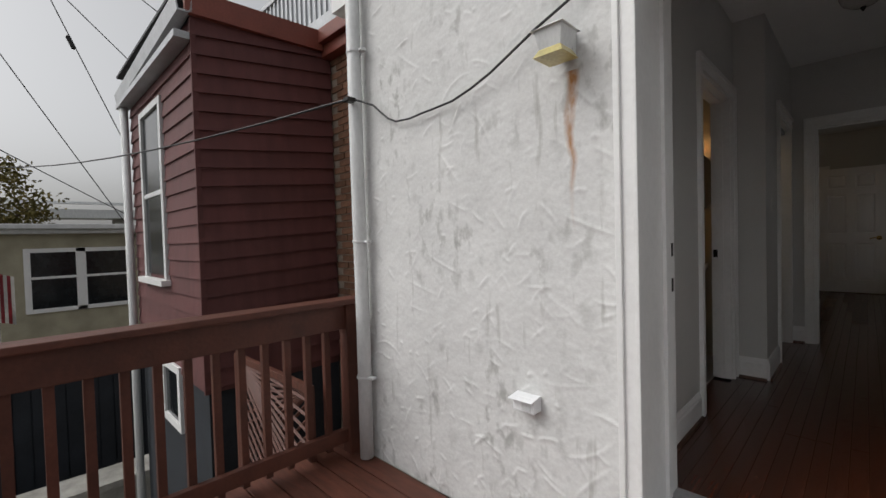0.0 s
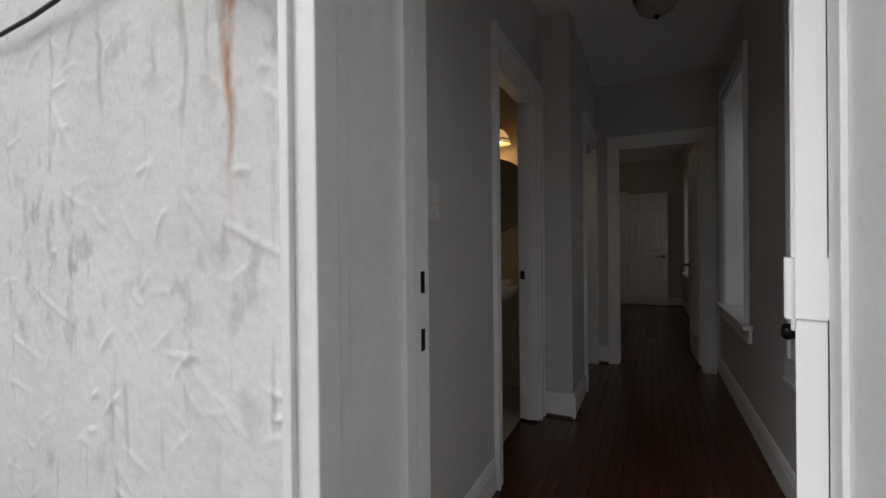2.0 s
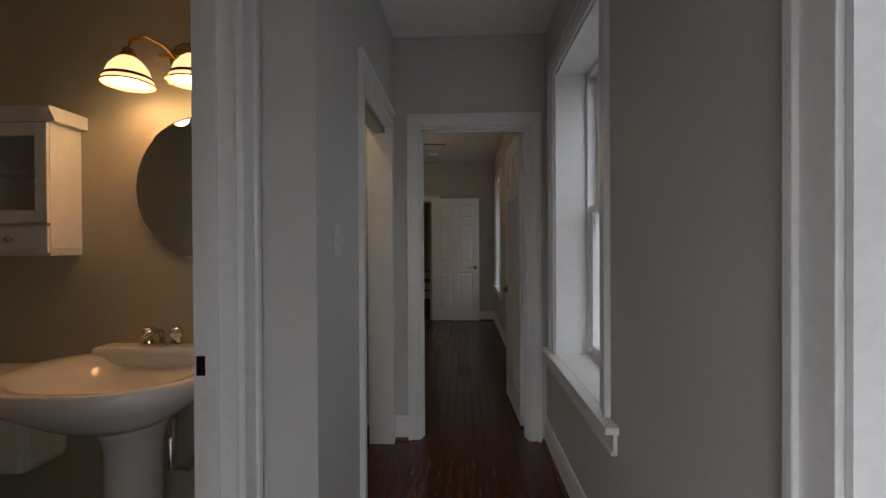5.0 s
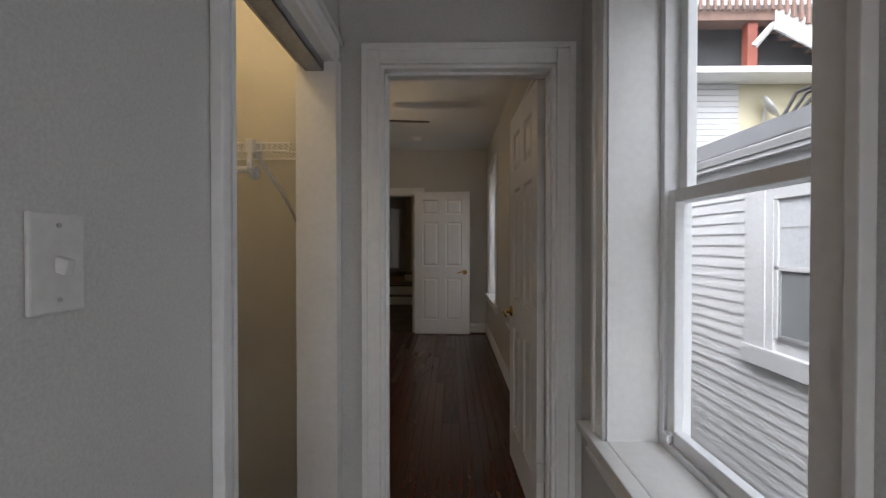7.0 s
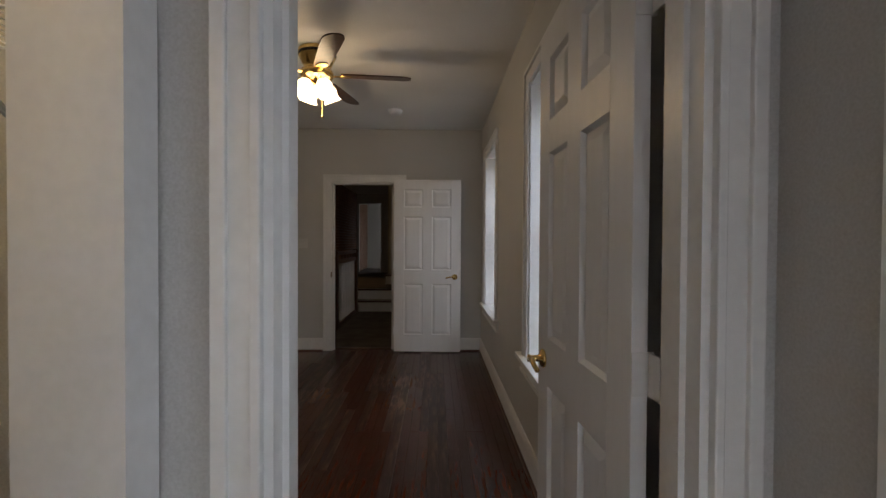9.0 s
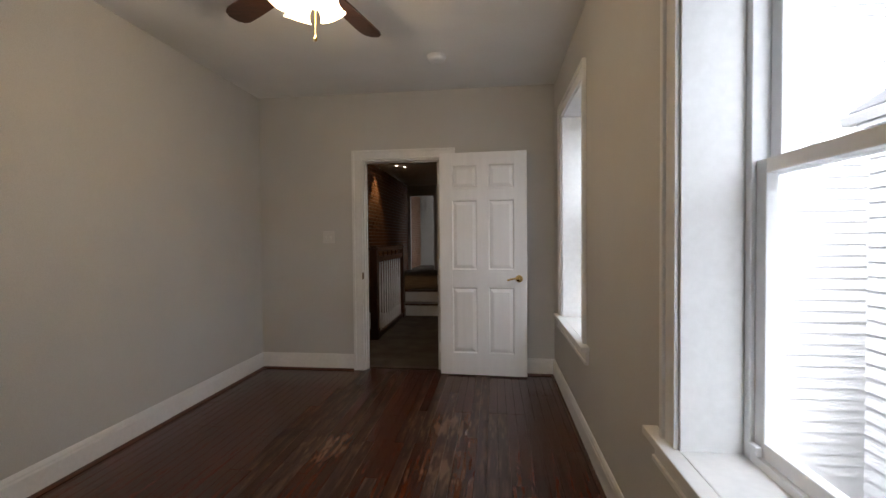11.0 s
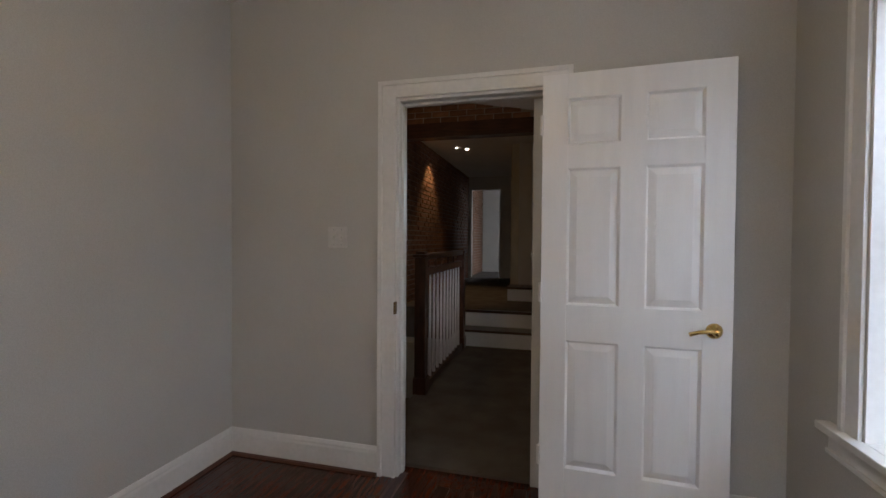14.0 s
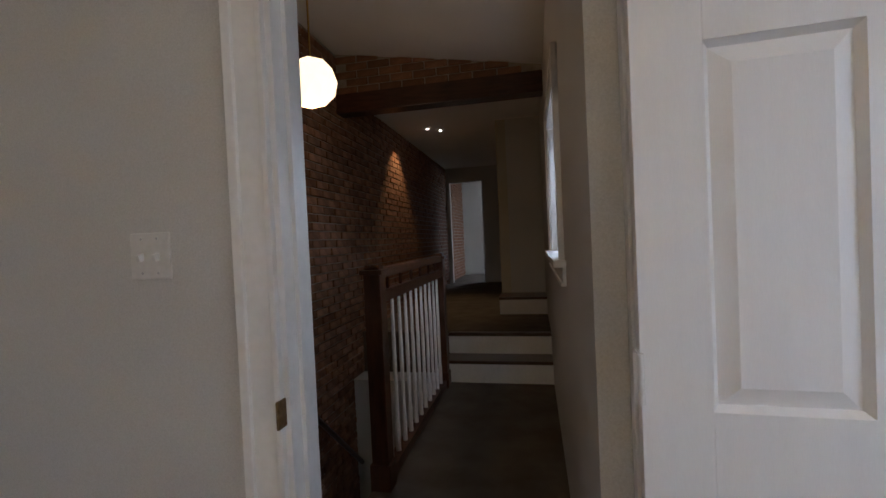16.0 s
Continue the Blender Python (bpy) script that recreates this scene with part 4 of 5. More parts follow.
# ---------- landing ----------
LW, LB = -0.50, -2.36
structure(link("floor_landing", boxes([((LB, 8.30, -0.30), (LW, 9.25, 0.006)), ((-1.50, 9.25, -0.30), (LW, 11.08, 0.006))]), CARPET), "grey-brown carpeted landing floor", "floor")
structure(link("floor_upper_hall", boxes([((LB, 11.34, -0.30), (LW, 18.0, 0.40))]), CARPET), "grey-brown carpeted upper hall floor", "floor")
wall("wall_landing_east", (LW, 8.28, -0.3), (-0.36, 12.7, 2.95), [(9.25, 10.30, 1.18, 2.02)], "y", "shaded greige landing wall with a small window")
window(5, 9.25, 10.30, LW, 0.08, 1.18, 2.02, 1.6)
structure(link("ceiling_landing", extruded([(LB - 0.12, 3.08), (LB - 0.12, 3.20), (-0.36, 2.83), (-0.36, 2.71)], 2.77, "y", pose(0, 8.28, 0)), CEIL), "shaded landing ceiling sloping down to the window side", "ceiling")
structure(link("ceiling_upper_hall", box((LB - 0.1, 11.05, 2.76), (-0.36, 18.2, 2.97)), CEIL), "low upper-hall ceiling", "ceiling")
wall("wall_landing_south", (LB, 8.284, 2.66), (LW, 8.34, 3.2), [], "x", "shaded wall above the landing doorway")
wall("wall_upper_hall_end", (LB, 16.0, 0.40), (-0.36, 16.12, 2.76), [(-2.28, -1.62, 0.40, 2.46)], "x", "shaded wall with a bright far doorway")
# yellowish paint stands in for the light falling on this wall corner
wall("wall_upper_hall_east", (-1.04, 12.70, 0.40), (-0.92, 16.0, 2.76), [], "y", "upper-hall wall with its yellow light put into the colour", BATHP)
wall("wall_upper_step", (-0.92, 12.70, 0.40), (-0.36, 12.82, 2.76), [], "x", "shaded wall above the side step")
wall("wall_front_room", (LB - 0.1, 18.2, 0), (1.0, 18.3, 2.9), [(-0.9, 0.3, 1.0, 2.4)], "x", "pale front-room wall with a window")
wall("wall_front_room_east", (0.9, 16.12, 0), (1.0, 18.2, 2.9), [], "y", "pale front-room wall")
structure(link("ceiling_front_room", box((-0.36, 16.0, 2.76), (1.0, 18.2, 2.9)), CEIL), "front-room ceiling", "ceiling")
structure(link("floor_front_room", box((LW, 16.0, -0.3), (1.0, 18.2, 0.40)), CARPET), "carpeted front-room floor", "floor")
wall("wall_stair_foot", (LB, 11.08, -2.9), (-1.50, 11.34, 0.0), [], "x", "plain stairwell wall")
wall("wall_stair_side", (-1.50, 8.3, -2.9), (-1.46, 11.08, -0.3), [], "y", "plain stairwell wall")
wall("wall_stair_back", (LB, 8.30, -2.9), (-1.50, 8.34, -0.3), [], "x", "plain stairwell wall")
structure(link("floor_stair_foot", box((LB, 8.3, -3.0), (-1.46, 11.34, -2.9)), CARPET), "carpeted stair foot", "floor")
for k in range(9):
    th = tagged(link("stair_tread", box((LB, 9.25 + 0.2 * k, -0.3 - 0.2 * k), (-1.50, 9.47 + 0.2 * k, -0.2 * (k + 1)), 0.01), CARPET), "carpeted tread of the descending stair", "stair", "stair treads")

# two steps up to the upper hall, and the side step
th = empty("landing_steps")
tagged(th, "two steps with white risers and dark carpeted treads", "steps")
part("riser", box((-1.46, 11.06, 0.006), (LW, 11.08, 0.175)), TRIM, th, "white riser")
part("tread", box((-1.46, 11.045, 0.175), (LW, 11.32, 0.205), 0.008), DARKW, th, "dark tread")
part("riser", box((-1.46, 11.30, 0.205), (LW, 11.34, 0.372)), TRIM, th, "white riser")
part("nosing", box((-1.46, 11.285, 0.372), (LW, 11.36, 0.405), 0.008), DARKW, th, "dark nosing")
part("stair_core", box((-1.46, 11.08, -0.1), (LW, 11.30, 0.175)), DARKW, th)
th = empty("side_step")
tagged(th, "side step with a white riser below the shaded wall", "steps")
part("riser", box((-1.04, 12.28, 0.40), (LW, 12.30, 0.57)), TRIM, th)
part("tread", box((-1.05, 12.265, 0.57), (LW, 12.70, 0.60), 0.008), DARKW, th)

# brick header over a dark beam
th = structure(link("beam_landing", box((LB, 10.98, 2.50), (LW, 11.14, 2.675), 0.006), DARKW), "dark timber beam across the landing", "beam")
header = structure(link("wall_header", box((LB, 11.02, 2.675), (LW, 11.10, 3.10)), MORTAR), "brick header above the dark beam", "wall")
brickwall = structure(link("wall_brick_party", box((LB - 0.12, 8.28, -2.9), (LB - 0.008, 18.2, 3.12)), MORTAR), "exposed old brick party wall beside the stairs", "wall")

th = empty("stair_railing")
tagged(th, "dark wood stair railing with slim white balusters", "railing")
for y, z1 in ((9.40, 1.13), (10.96, 1.13)):
    post = part("newel_post", boxes([((-1.495, y - 0.045, 0.0), (-1.405, y + 0.045, z1)), ((-1.505, y - 0.055, 0.0), (-1.395, y + 0.055, 0.14))], 0.005), NEWELW, th)
    part("newel_cap", boxes([((-1.51, y - 0.06, z1), (-1.39, y + 0.06, z1 + 0.025)), ((-1.49, y - 0.04, z1 + 0.025), (-1.41, y + 0.04, z1 + 0.05))], 0.006), NEWELW, post)
part("handrail", box((-1.485, 9.445, 1.105), (-1.415, 10.915, 1.16), 0.012), NEWELW, th)
part("lower_rail", box((-1.475, 9.445, 0.97), (-1.425, 10.915, 1.035), 0.006), NEWELW, th)
part("shoe_rail", box((-1.485, 9.445, 0.006), (-1.415, 10.915, 0.07), 0.006), NEWELW, th)
for k in range(11):
    y = 9.53 + k * 0.13
    part("baluster", turned(lathe([(0.016, 0.07), (0.016, 0.22), (0.012, 0.25), (0.013, 0.60), (0.010, 0.90), (0.010, 0.975)], 8), pose(-1.45, y, 0)), TRIM, th)
for k in range(6):
    part("top_spindle", lathe([(0.008, 1.03), (0.012, 1.07), (0.008, 1.11)], 8, (-1.45, 9.60 + k * 0.24, 0)), NEWELW, th)
th = tagged(link("wall_handrail", tube([(LB + 0.08, 9.3, 0.85), (LB + 0.08, 11.0, -0.75)], 0.022, 10), NEWELW, smooth=True), "dark sloping handrail fixed to the brick wall", "handrail")

th = empty("pendant_lamp", pose(-1.86, 9.6, 0))
tagged(th, "glowing faceted glass pendant globe above the stairs", "pendant lamp")
bm = bmesh.new()
bmesh.ops.create_icosphere(bm, subdivisions=2, radius=0.15)
for v in bm.verts:
    v.co *= 1 + 0.07 * noise.noise(v.co * 14)
part("globe", turned(bm, pose(0, 0, 2.245)), GLOBE, th, "lit faceted glass globe")
part("stem", tube([(0, 0, 2.39), (0, 0, 2.97)], 0.006, 8), BRASS, th)
part("canopy", lathe([(0.06, 2.985), (0.055, 2.965), (0.01, 2.95)], 20), BRASS, th)
for i, (x, y) in enumerate(((-1.78, 12.9), (-1.92, 12.75))):
    th = empty("downlight", pose(x, y, 2.76))
    tagged(th, "small lit recessed ceiling downlight", "ceiling light", "upper hall downlights")
    part("trim_ring", lathe([(0.05, 0), (0.05, -0.006), (0.034, -0.008)], 20), VINYL, th)
    part("lens", lathe([(0.018 if i == 0 else 0.009, -0.009), (0.01, -0.014)], 16), SPOTM, th, "lit lens")


# ---------- outside: stucco wall, deck ----------
def stucco_wall():
    """Hand-trowelled render: a fine sheet with ridges and hollows."""
    x0, x1, z0, z1, step = -2.205, -0.515, -0.27, 3.40, 0.006
    nx, nz = int((x1 - x0) / step), int((z1 - z0) / step)
    xs, zs = np.linspace(x0, x1, nx), np.linspace(z0, z1, nz)
    verts = []
    rnd = random.Random(4)
    strokes = []
    for _ in range(520):
        cx, cz, a, ln = rnd.uniform(x0, x1), rnd.uniform(z0, z1), rnd.uniform(-1.0, 1.0) + rnd.choice((0, 0, 1.57)), rnd.uniform(0.010, 0.055) if rnd.random() < 0.92 else rnd.uniform(0.06, 0.11)
        strokes.append((cx, cz, math.cos(a), math.sin(a), ln, rnd.uniform(0.001, 0.005), rnd.uniform(-4, 4)))
    h = np.zeros((nz, nx))
    gx, gz = np.meshgrid(xs, zs)
    for cx, cz, ca, sa, ln, hi, bend in strokes:
        u, v = (gx - cx) * ca + (gz - cz) * sa, -(gx - cx) * sa + (gz - cz) * ca
        v = v - bend * u * u
        side = np.where(v > 0, np.exp(-(v / 0.003) ** 2), np.exp(-(v / 0.012) ** 2))
        h += hi * side * np.exp(-(u / ln) ** 4)
    for j in range(nz):
        for i in range(nx):
            p = Vector((xs[i] * 3.1, 0.0, zs[j] * 3.1))
            n = noise.noise(p) * 0.005 + noise.noise(p * 4.3) * 0.002 + noise.noise(p * 13) * 0.0009
            verts.append((xs[i], -(min(h[j, i], 0.016) + n), zs[j]))
    faces = [(j * nx + i, j * nx + i + 1, (j + 1) * nx + i + 1, (j + 1) * nx + i) for j in range(nz - 1) for i in range(nx - 1)]
    me = bpy.data.meshes.new("wall_stucco")
    me.from_pydata(verts, [], faces)
    me.materials.append(STUCCO)
    me.shade_smooth()
    structure(new("wall_stucco", me), "white hand-trowelled stucco wall with mildew and rust stains", "wall")


stucco_wall()
structure(link("wall_stucco_edge", boxes([((-2.215, -0.004, -0.28), (-2.20, 0.90, 3.40))], 0.003), STUCCO), "chipped return of the stucco wall", "wall")

DZ = -0.27
floor_deck = structure(link("floor_deck", box((-2.45, -3.6, DZ - 0.20), (1.6, -0.001, DZ - 0.04)), RAILW), "dark joists under the deck boards", "floor")
y = -0.075
while y > -3.5:
    part("deck_board", box((-2.42, y - 0.066, DZ - 0.035), (1.6, y + 0.066, DZ), 0.004), DECK, floor_deck)
    y -= 0.139

th = empty("deck_railing", pose(-2.26, 0, DZ))
tagged(th, "red-brown stained wooden deck railing with square balusters", "railing")
part("cap_rail", box((-0.085, -3.5, 0.955), (0.065, 0.06, 0.99), 0.006), RAILW, th)
part("top_rail", box((-0.02, -3.5, 0.80), (0.02, -0.09, 0.953), 0.004), RAILW, th)
part("bottom_rail", box((-0.02, -3.5, 0.075), (0.02, -0.09, 0.16), 0.004), RAILW, th)
for yy in (-0.05, -1.95):
    part("post", box((-0.045, yy - 0.045, -0.25), (0.045, yy + 0.045, 0.953), 0.004), RAILW, th)
k = 0
for k in range(25):
    yy = -0.20 - 0.128 * k
    if abs(yy + 1.95) > 0.07:
        part("baluster", box((-0.058, yy - 0.019, 0.03), (-0.0205, yy + 0.019, 0.93), 0.003), RAILW, th)

th = empty("downpipe", pose(-2.085, -0.065, 0))
tagged(th, "white-painted round downpipe strapped to the stucco", "downpipe")
part("pipe", tube([(0, 0, DZ + 0.02), (0.004, 0, 0.6), (-0.004, 0, 1.5), (0, 0, 3.6)], 0.042, 16), PIPE, th, "", True)
for z in (0.25, 1.08, 2.22, 3.2):
    bm = lathe([(0.046, z - 0.010), (0.048, z), (0.046, z + 0.010)], 18, cap=False)
    box((0.035, -0.006, z - 0.009), (0.085, 0.03, z + 0.007), 0.002, bm)
    part("strap", bm, PIPE, th)

th = empty("wall_lantern", pose(-0.715, -0.02, 1.765) @ Matrix.Scale(0.72, 4))
tagged(th, "white metal wall lantern with amber glass, rusty below", "wall lamp")
part("back_plate", box((-0.045, -0.02, 0.0), (0.045, 0.02, 0.15), 0.006), PIPE, th)
part("bracket", tube([(0, -0.02, 0.11), (0, -0.06, 0.135), (0, -0.09, 0.12)], 0.012, 8), PIPE, th)


def taper(a, b, z0, z1, y):
    bm = bmesh.new()
    r = [[bm.verts.new((sx * w, y + sy * w, z)) for sx, sy in ((-1, -1), (1, -1), (1, 1), (-1, 1))] for w, z in ((a, z0), (b, z1))]
    for i in range(4):
        bm.faces.new((r[0][i], r[0][(i + 1) % 4], r[1][(i + 1) % 4], r[1][i]))
    bm.faces.new(r[0]), bm.faces.new(r[1])
    return bm


part("roof", taper(0.095, 0.03, 0.115, 0.155, -0.12), PIPE, th)
part("cage", taper(0.060, 0.080, 0.02, 0.115, -0.12), PIPE, th, "white painted lantern body")
part("skirt", taper(0.085, 0.062, -0.022, 0.02, -0.12), AMBER, th, "amber glass skirt")
th = empty("outlet_cover", pose(-0.920, -0.012, 0.365) @ Matrix.Diagonal((0.85, 0.9, 0.9, 1.0)))
tagged(th, "white weatherproof outlet box on the stucco", "outlet")
part("box", box((-0.075, -0.05, -0.035), (0.05, 0.02, 0.035), 0.006), VINYL, th)
part("lid", turned(box((-0.085, -0.075, 0.034), (0.055, 0.01, 0.040), 0.002), pose(0, 0, 0, 8)), VINYL, th)
part("socket_face", box((-0.02, -0.054, -0.025), (0.035, -0.05, 0.022), 0.002), PIPE, th)

# cable along the wall
th = tagged(link("service_cable", tube([(-2.04, -0.12, 1.92), (-1.94, -0.04, 1.875), (-1.88, -0.03, 1.82), (-1.82, -0.03, 1.775), (-1.75, -0.03, 1.743), (-1.63, -0.035, 1.733), (-1.54, -0.03, 1.742), (-1.455, -0.03, 1.745),
                                 (-1.317, -0.035, 1.750), (-1.19, -0.04, 1.777), (-1.07, -0.045, 1.814), (-0.95, -0.05, 1.865), (-0.84, -0.05, 1.917), (-0.70, -0.04, 1.978), (-0.60, -0.03, 2.03)], 0.006, 8), BLACK, smooth=True), "black service cable looped across the stucco", "cable")
tagged(link("cable_clamp", boxes([((-2.075, -0.16, 1.90), (-2.02, -0.105, 1.925))], 0.006), IRON), "small dark cable clamp at the downpipe", "clamp")
for a, b, d in [((-2.05, -0.13, 1.92), (-14.0, -2.9, 3.30), 0.42), ((-9.0, -1.03, 5.22), (-9.0, -0.23, 3.25), 0.02), ((-9.0, -0.90, 5.23), (-9.0, 0.13, 4.24), 0.02),
                ((-9.0, -1.65, 4.21), (-9.0, -0.43, 2.06), 0.03), ((-9.0, -1.75, 2.70), (-9.0, -0.54, 1.93), 0.03), ((-9.0, 0.17, 5.51), (-9.0, 0.51, 5.31), 0.01)]:
    a, b = Vector(a), Vector(b)
    if a.x < -3:
        a, b = a + (a - b) * 1.5, b + (b - a) * (2.35 if b.z < 2.2 and a.z > 4 else 0.6)
    tagged(link("overhead_wire", tube(sag(a, b, d), 0.007 if a[0] > -3 else 0.008, 6), BLACK), "thin black overhead wire against the sky", "wire", "overhead wires")


th = tagged(link("wire_splice", turned(lathe([(0.012, -0.11), (0.035, -0.09), (0.035, 0.09), (0.012, 0.11)], 12), pose(-9.0, -0.73, 4.40, 22)), BLACK), "small black splice case hanging on a wire", "splice")
STRIPE = mat("faded_red_cloth", (0.30, 0.05, 0.06), 0.8, spread=0.2, fine=200, bump=0.1)
CLOTH = mat("faded_white_cloth", (0.55, 0.54, 0.52), 0.8, spread=0.1, fine=200, bump=0.1)
th = empty("flag", pose(-12.0, -1.72, -0.25))
tagged(th, "hanging flag with faded red and white stripes", "flag")
part("pole", tube([(0.0, -0.16, -2.75), (0.0, -0.16, 1.05)], 0.02, 8), PIPE, th)
for k in range(7):
    bm = bmesh.new()
    for z in range(9):
        for c in (0, 1):
            u = (k + c) / 7.0
            bm.verts.new((0.05 * math.sin(9 * u + 0.5 * z), -0.14 + 0.36 * u, 0.92 - 0.12 * z - 0.12 * u))
    bm.verts.ensure_lookup_table()
    for z in range(8):
        bm.faces.new((bm.verts[2 * z], bm.verts[2 * z + 1], bm.verts[2 * z + 3], bm.verts[2 * z + 2]))
    bmesh.ops.solidify(bm, geom=bm.faces[:], thickness=0.004)
    part("stripe", bm, STRIPE if k % 2 else CLOTH, th)


# ---------- maroon house next door ----------
def board(points, d):
    """A lapped board: its lower edge stands proud by d along the outward normal."""
    (a, b, z0a, z0b, z1a, z1b, n) = points
    bm = bmesh.new()
    a, b, n = Vector((*a, 0)), Vector((*b, 0)), Vector((*n, 0))
    def q(p, z, o):
        return bm.verts.new(p + n * o + Vector((0, 0, z)))
    v = [q(a, z0a, d), q(b, z0b, d), q(b, z1b, 0.004), q(a, z1a, 0.004), q(a, z0a, 0), q(b, z0b, 0), q(b, z1b, 0), q(a, z1a, 0)]
    for f in ((0, 1, 2, 3), (0, 1, 5, 4), (2, 3, 7, 6), (0, 3, 7, 4), (1, 2, 6, 5)):
        bm.faces.new([v[i] for i in f])
    return bm


house = empty("maroon_house")
tagged(house, "neighbouring house wing clad in maroon lapped siding", "house")
HXc, HYc, HYe, HXf = -3.90, -0.43, 0.88, -6.45
part("wall", boxes([((HXf, HYc + 0.012, -0.20), (HXc - 0.012, HYe, 3.0))]), REDSIDE, house)
# blue-grey lower wall; its darkness also stands in for shaded open space beneath
part("lower_wall", boxes([((HXf, HYc + 0.03, -3.0), (HXc - 0.03, HYe, -0.20))]), DARKBLUE, house, "dark blue lower wall, also filling in for the shaded open space")
slope = 0.12
for k in range(5, 25):
    z = -0.95 + k * 0.158
    rise = slope * (HYe - HYc) * min(1, max(0, (z + 0.9) / 3.5))
    part("siding_board", board(((HXc - 0.012, HYc), (HXc - 0.012, HYe), z, z + rise, z + 0.158, z + 0.158 + slope * (HYe - HYc) * min(1, max(0, (z + 1.05) / 3.5)), (1, 0)), 0.030), REDSIDE, house)
for k in range(5, 24):
    z = -0.95 + k * 0.158
    for a, b in (((HXf, -5.86) if 0.70 < z + 0.08 < 2.62 else (HXf, HXc)), ((-4.92, HXc) if 0.70 < z + 0.08 < 2.62 else None)) if 0.70 < z + 0.08 < 2.62 else ((HXf, HXc),):
        part("siding_board", board(((a, HYc + 0.012), (b, HYc + 0.012), z, z, z + 0.158, z + 0.158, (0, -1)), 0.022), REDSIDE, house)
part("corner_board", box((HXc - 0.02, HYc - 0.012, -0.20), (HXc + 0.012, HYc + 0.03, 2.98), 0.003), REDSIDE, house)
part("fascia", extruded([(0, 0), (0.05, 0), (0.05, 0.20), (0, 0.20)], HYe - HYc + 0.35, "y", Matrix(((1, 0, 0, HXc), (0, 1, 0, HYc - 0.05), (0, 0.03, 1, 3.0), (0, 0, 0, 1)))), REDFASC, house, "red metal roof-edge flashing")
part("roof", extruded([(0, 0), (-2.7, 0), (-2.7, 0.03), (0, 0.03)], 1.5, "y", pose(HXc, HYc - 0.1, 3.2)), ROOFT, house)
part("gutter", extruded([(0, 0.02), (-0.03, 0), (-0.11, 0), (-0.13, 0.13), (-0.12, 0.13), (-0.10, 0.015), (-0.02, 0.02), (-0.0, 0.13)], 2.75, "x", Matrix(((1, 0, 0, HXf - 0.15), (0, 1, 0, HYc), (0.05, 0, 1, 2.86), (0, 0, 0, 1)))), ALU, house, "grey metal gutter")
part("soffit", box((HXf - 0.1, HYc - 0.13, 2.80), (HXc, HYc, 2.86)), ALU, house)
win = part("window", boxes([((-5.86, HYc - 0.03, 0.74), (-5.78, HYc + 0.02, 2.60)), ((-5.00, HYc - 0.03, 0.74), (-4.92, HYc + 0.02, 2.60)), ((-5.78, HYc - 0.03, 2.53), (-5.0, HYc + 0.02, 2.60)), ((-5.78, HYc - 0.02, 1.62), (-5.0, HYc + 0.01, 1.67))], 0.004), PIPE, house, "weathered white window frame")
part("pane", box((-5.78, HYc - 0.004, 0.78), (-5.0, HYc + 0.004, 2.53)), SMOKEG, win, "dark window pane")
part("sill", box((-5.92, HYc - 0.09, 0.68), (-4.86, HYc, 0.74), 0.006), TRIM, win)
part("downpipe", tube([(HXf + 0.03, HYc - 0.07, 2.85), (HXf + 0.03, HYc - 0.07, -3.0)], 0.045, 10), PIPE, house, "white corner downpipe", True)
low = part("lower_window", boxes([((-5.3, HYc - 0.03, -0.75), (-5.22, HYc + 0.02, -0.1)), ((-4.7, HYc - 0.03, -0.75), (-4.62, HYc + 0.02, -0.1)), ((-5.22, HYc - 0.03, -0.18), (-4.7, HYc + 0.02, -0.1)), ((-5.22, HYc - 0.03, -0.75), (-4.7, HYc + 0.02, -0.68))], 0.004), TRIM, house, "small white lower window frame")
part("pane", box((-5.22, HYc - 0.004, -0.68), (-4.7, HYc + 0.004, -0.18)), SMOKEG, low)

body = empty("brick_house")
tagged(body, "brick body of the neighbouring row house with roof deck", "house")
bwall = part("wall", boxes([((-6.4, 0.90, -3.0), (-2.43, 6.0, 2.98))]), MORTAR, body, "old mortar joints")
part("cornice", boxes([((-3.95, 0.78, 2.98), (-2.215, 1.2, 3.10)), ((-3.95, 0.72, 3.10), (-2.215, 1.2, 3.24))], 0.01), REDFASC, body, "red painted cornice")
part("eave", boxes([((-4.6, 0.95, 3.35), (-2.215, 6.0, 3.45))], 0.01), ROOFT, body, "dark roof-deck edge")
part("deck_edge", box((-6.2, 1.0, 3.45), (-2.215, 1.06, 3.62)), ALU, body)
part("deck_rail", box((-6.2, 1.0, 4.25), (-2.215, 1.06, 4.31), 0.006), ALU, body)
for k in range(34):
    part("deck_picket", box((-6.15 + k * 0.115, 1.015, 3.62), (-6.12 + k * 0.115, 1.045, 4.25)), ALU, body)

# far cream house, tree, bridge, yard
th = empty("cream_house")
tagged(th, "small cream rendered house with a white double window", "house")
part("wall", box((-17.0, -1.75, -3.0), (-14.0, 4.5, 1.45)), CREAM, th)
part("roof", boxes([((-17.2, -1.95, 1.45), (-13.75, 4.6, 1.56)), ((-17.2, -2.05, 1.56), (-13.6, 4.6, 1.68))], 0.02), PIPE, th, "pale flat roof edge")
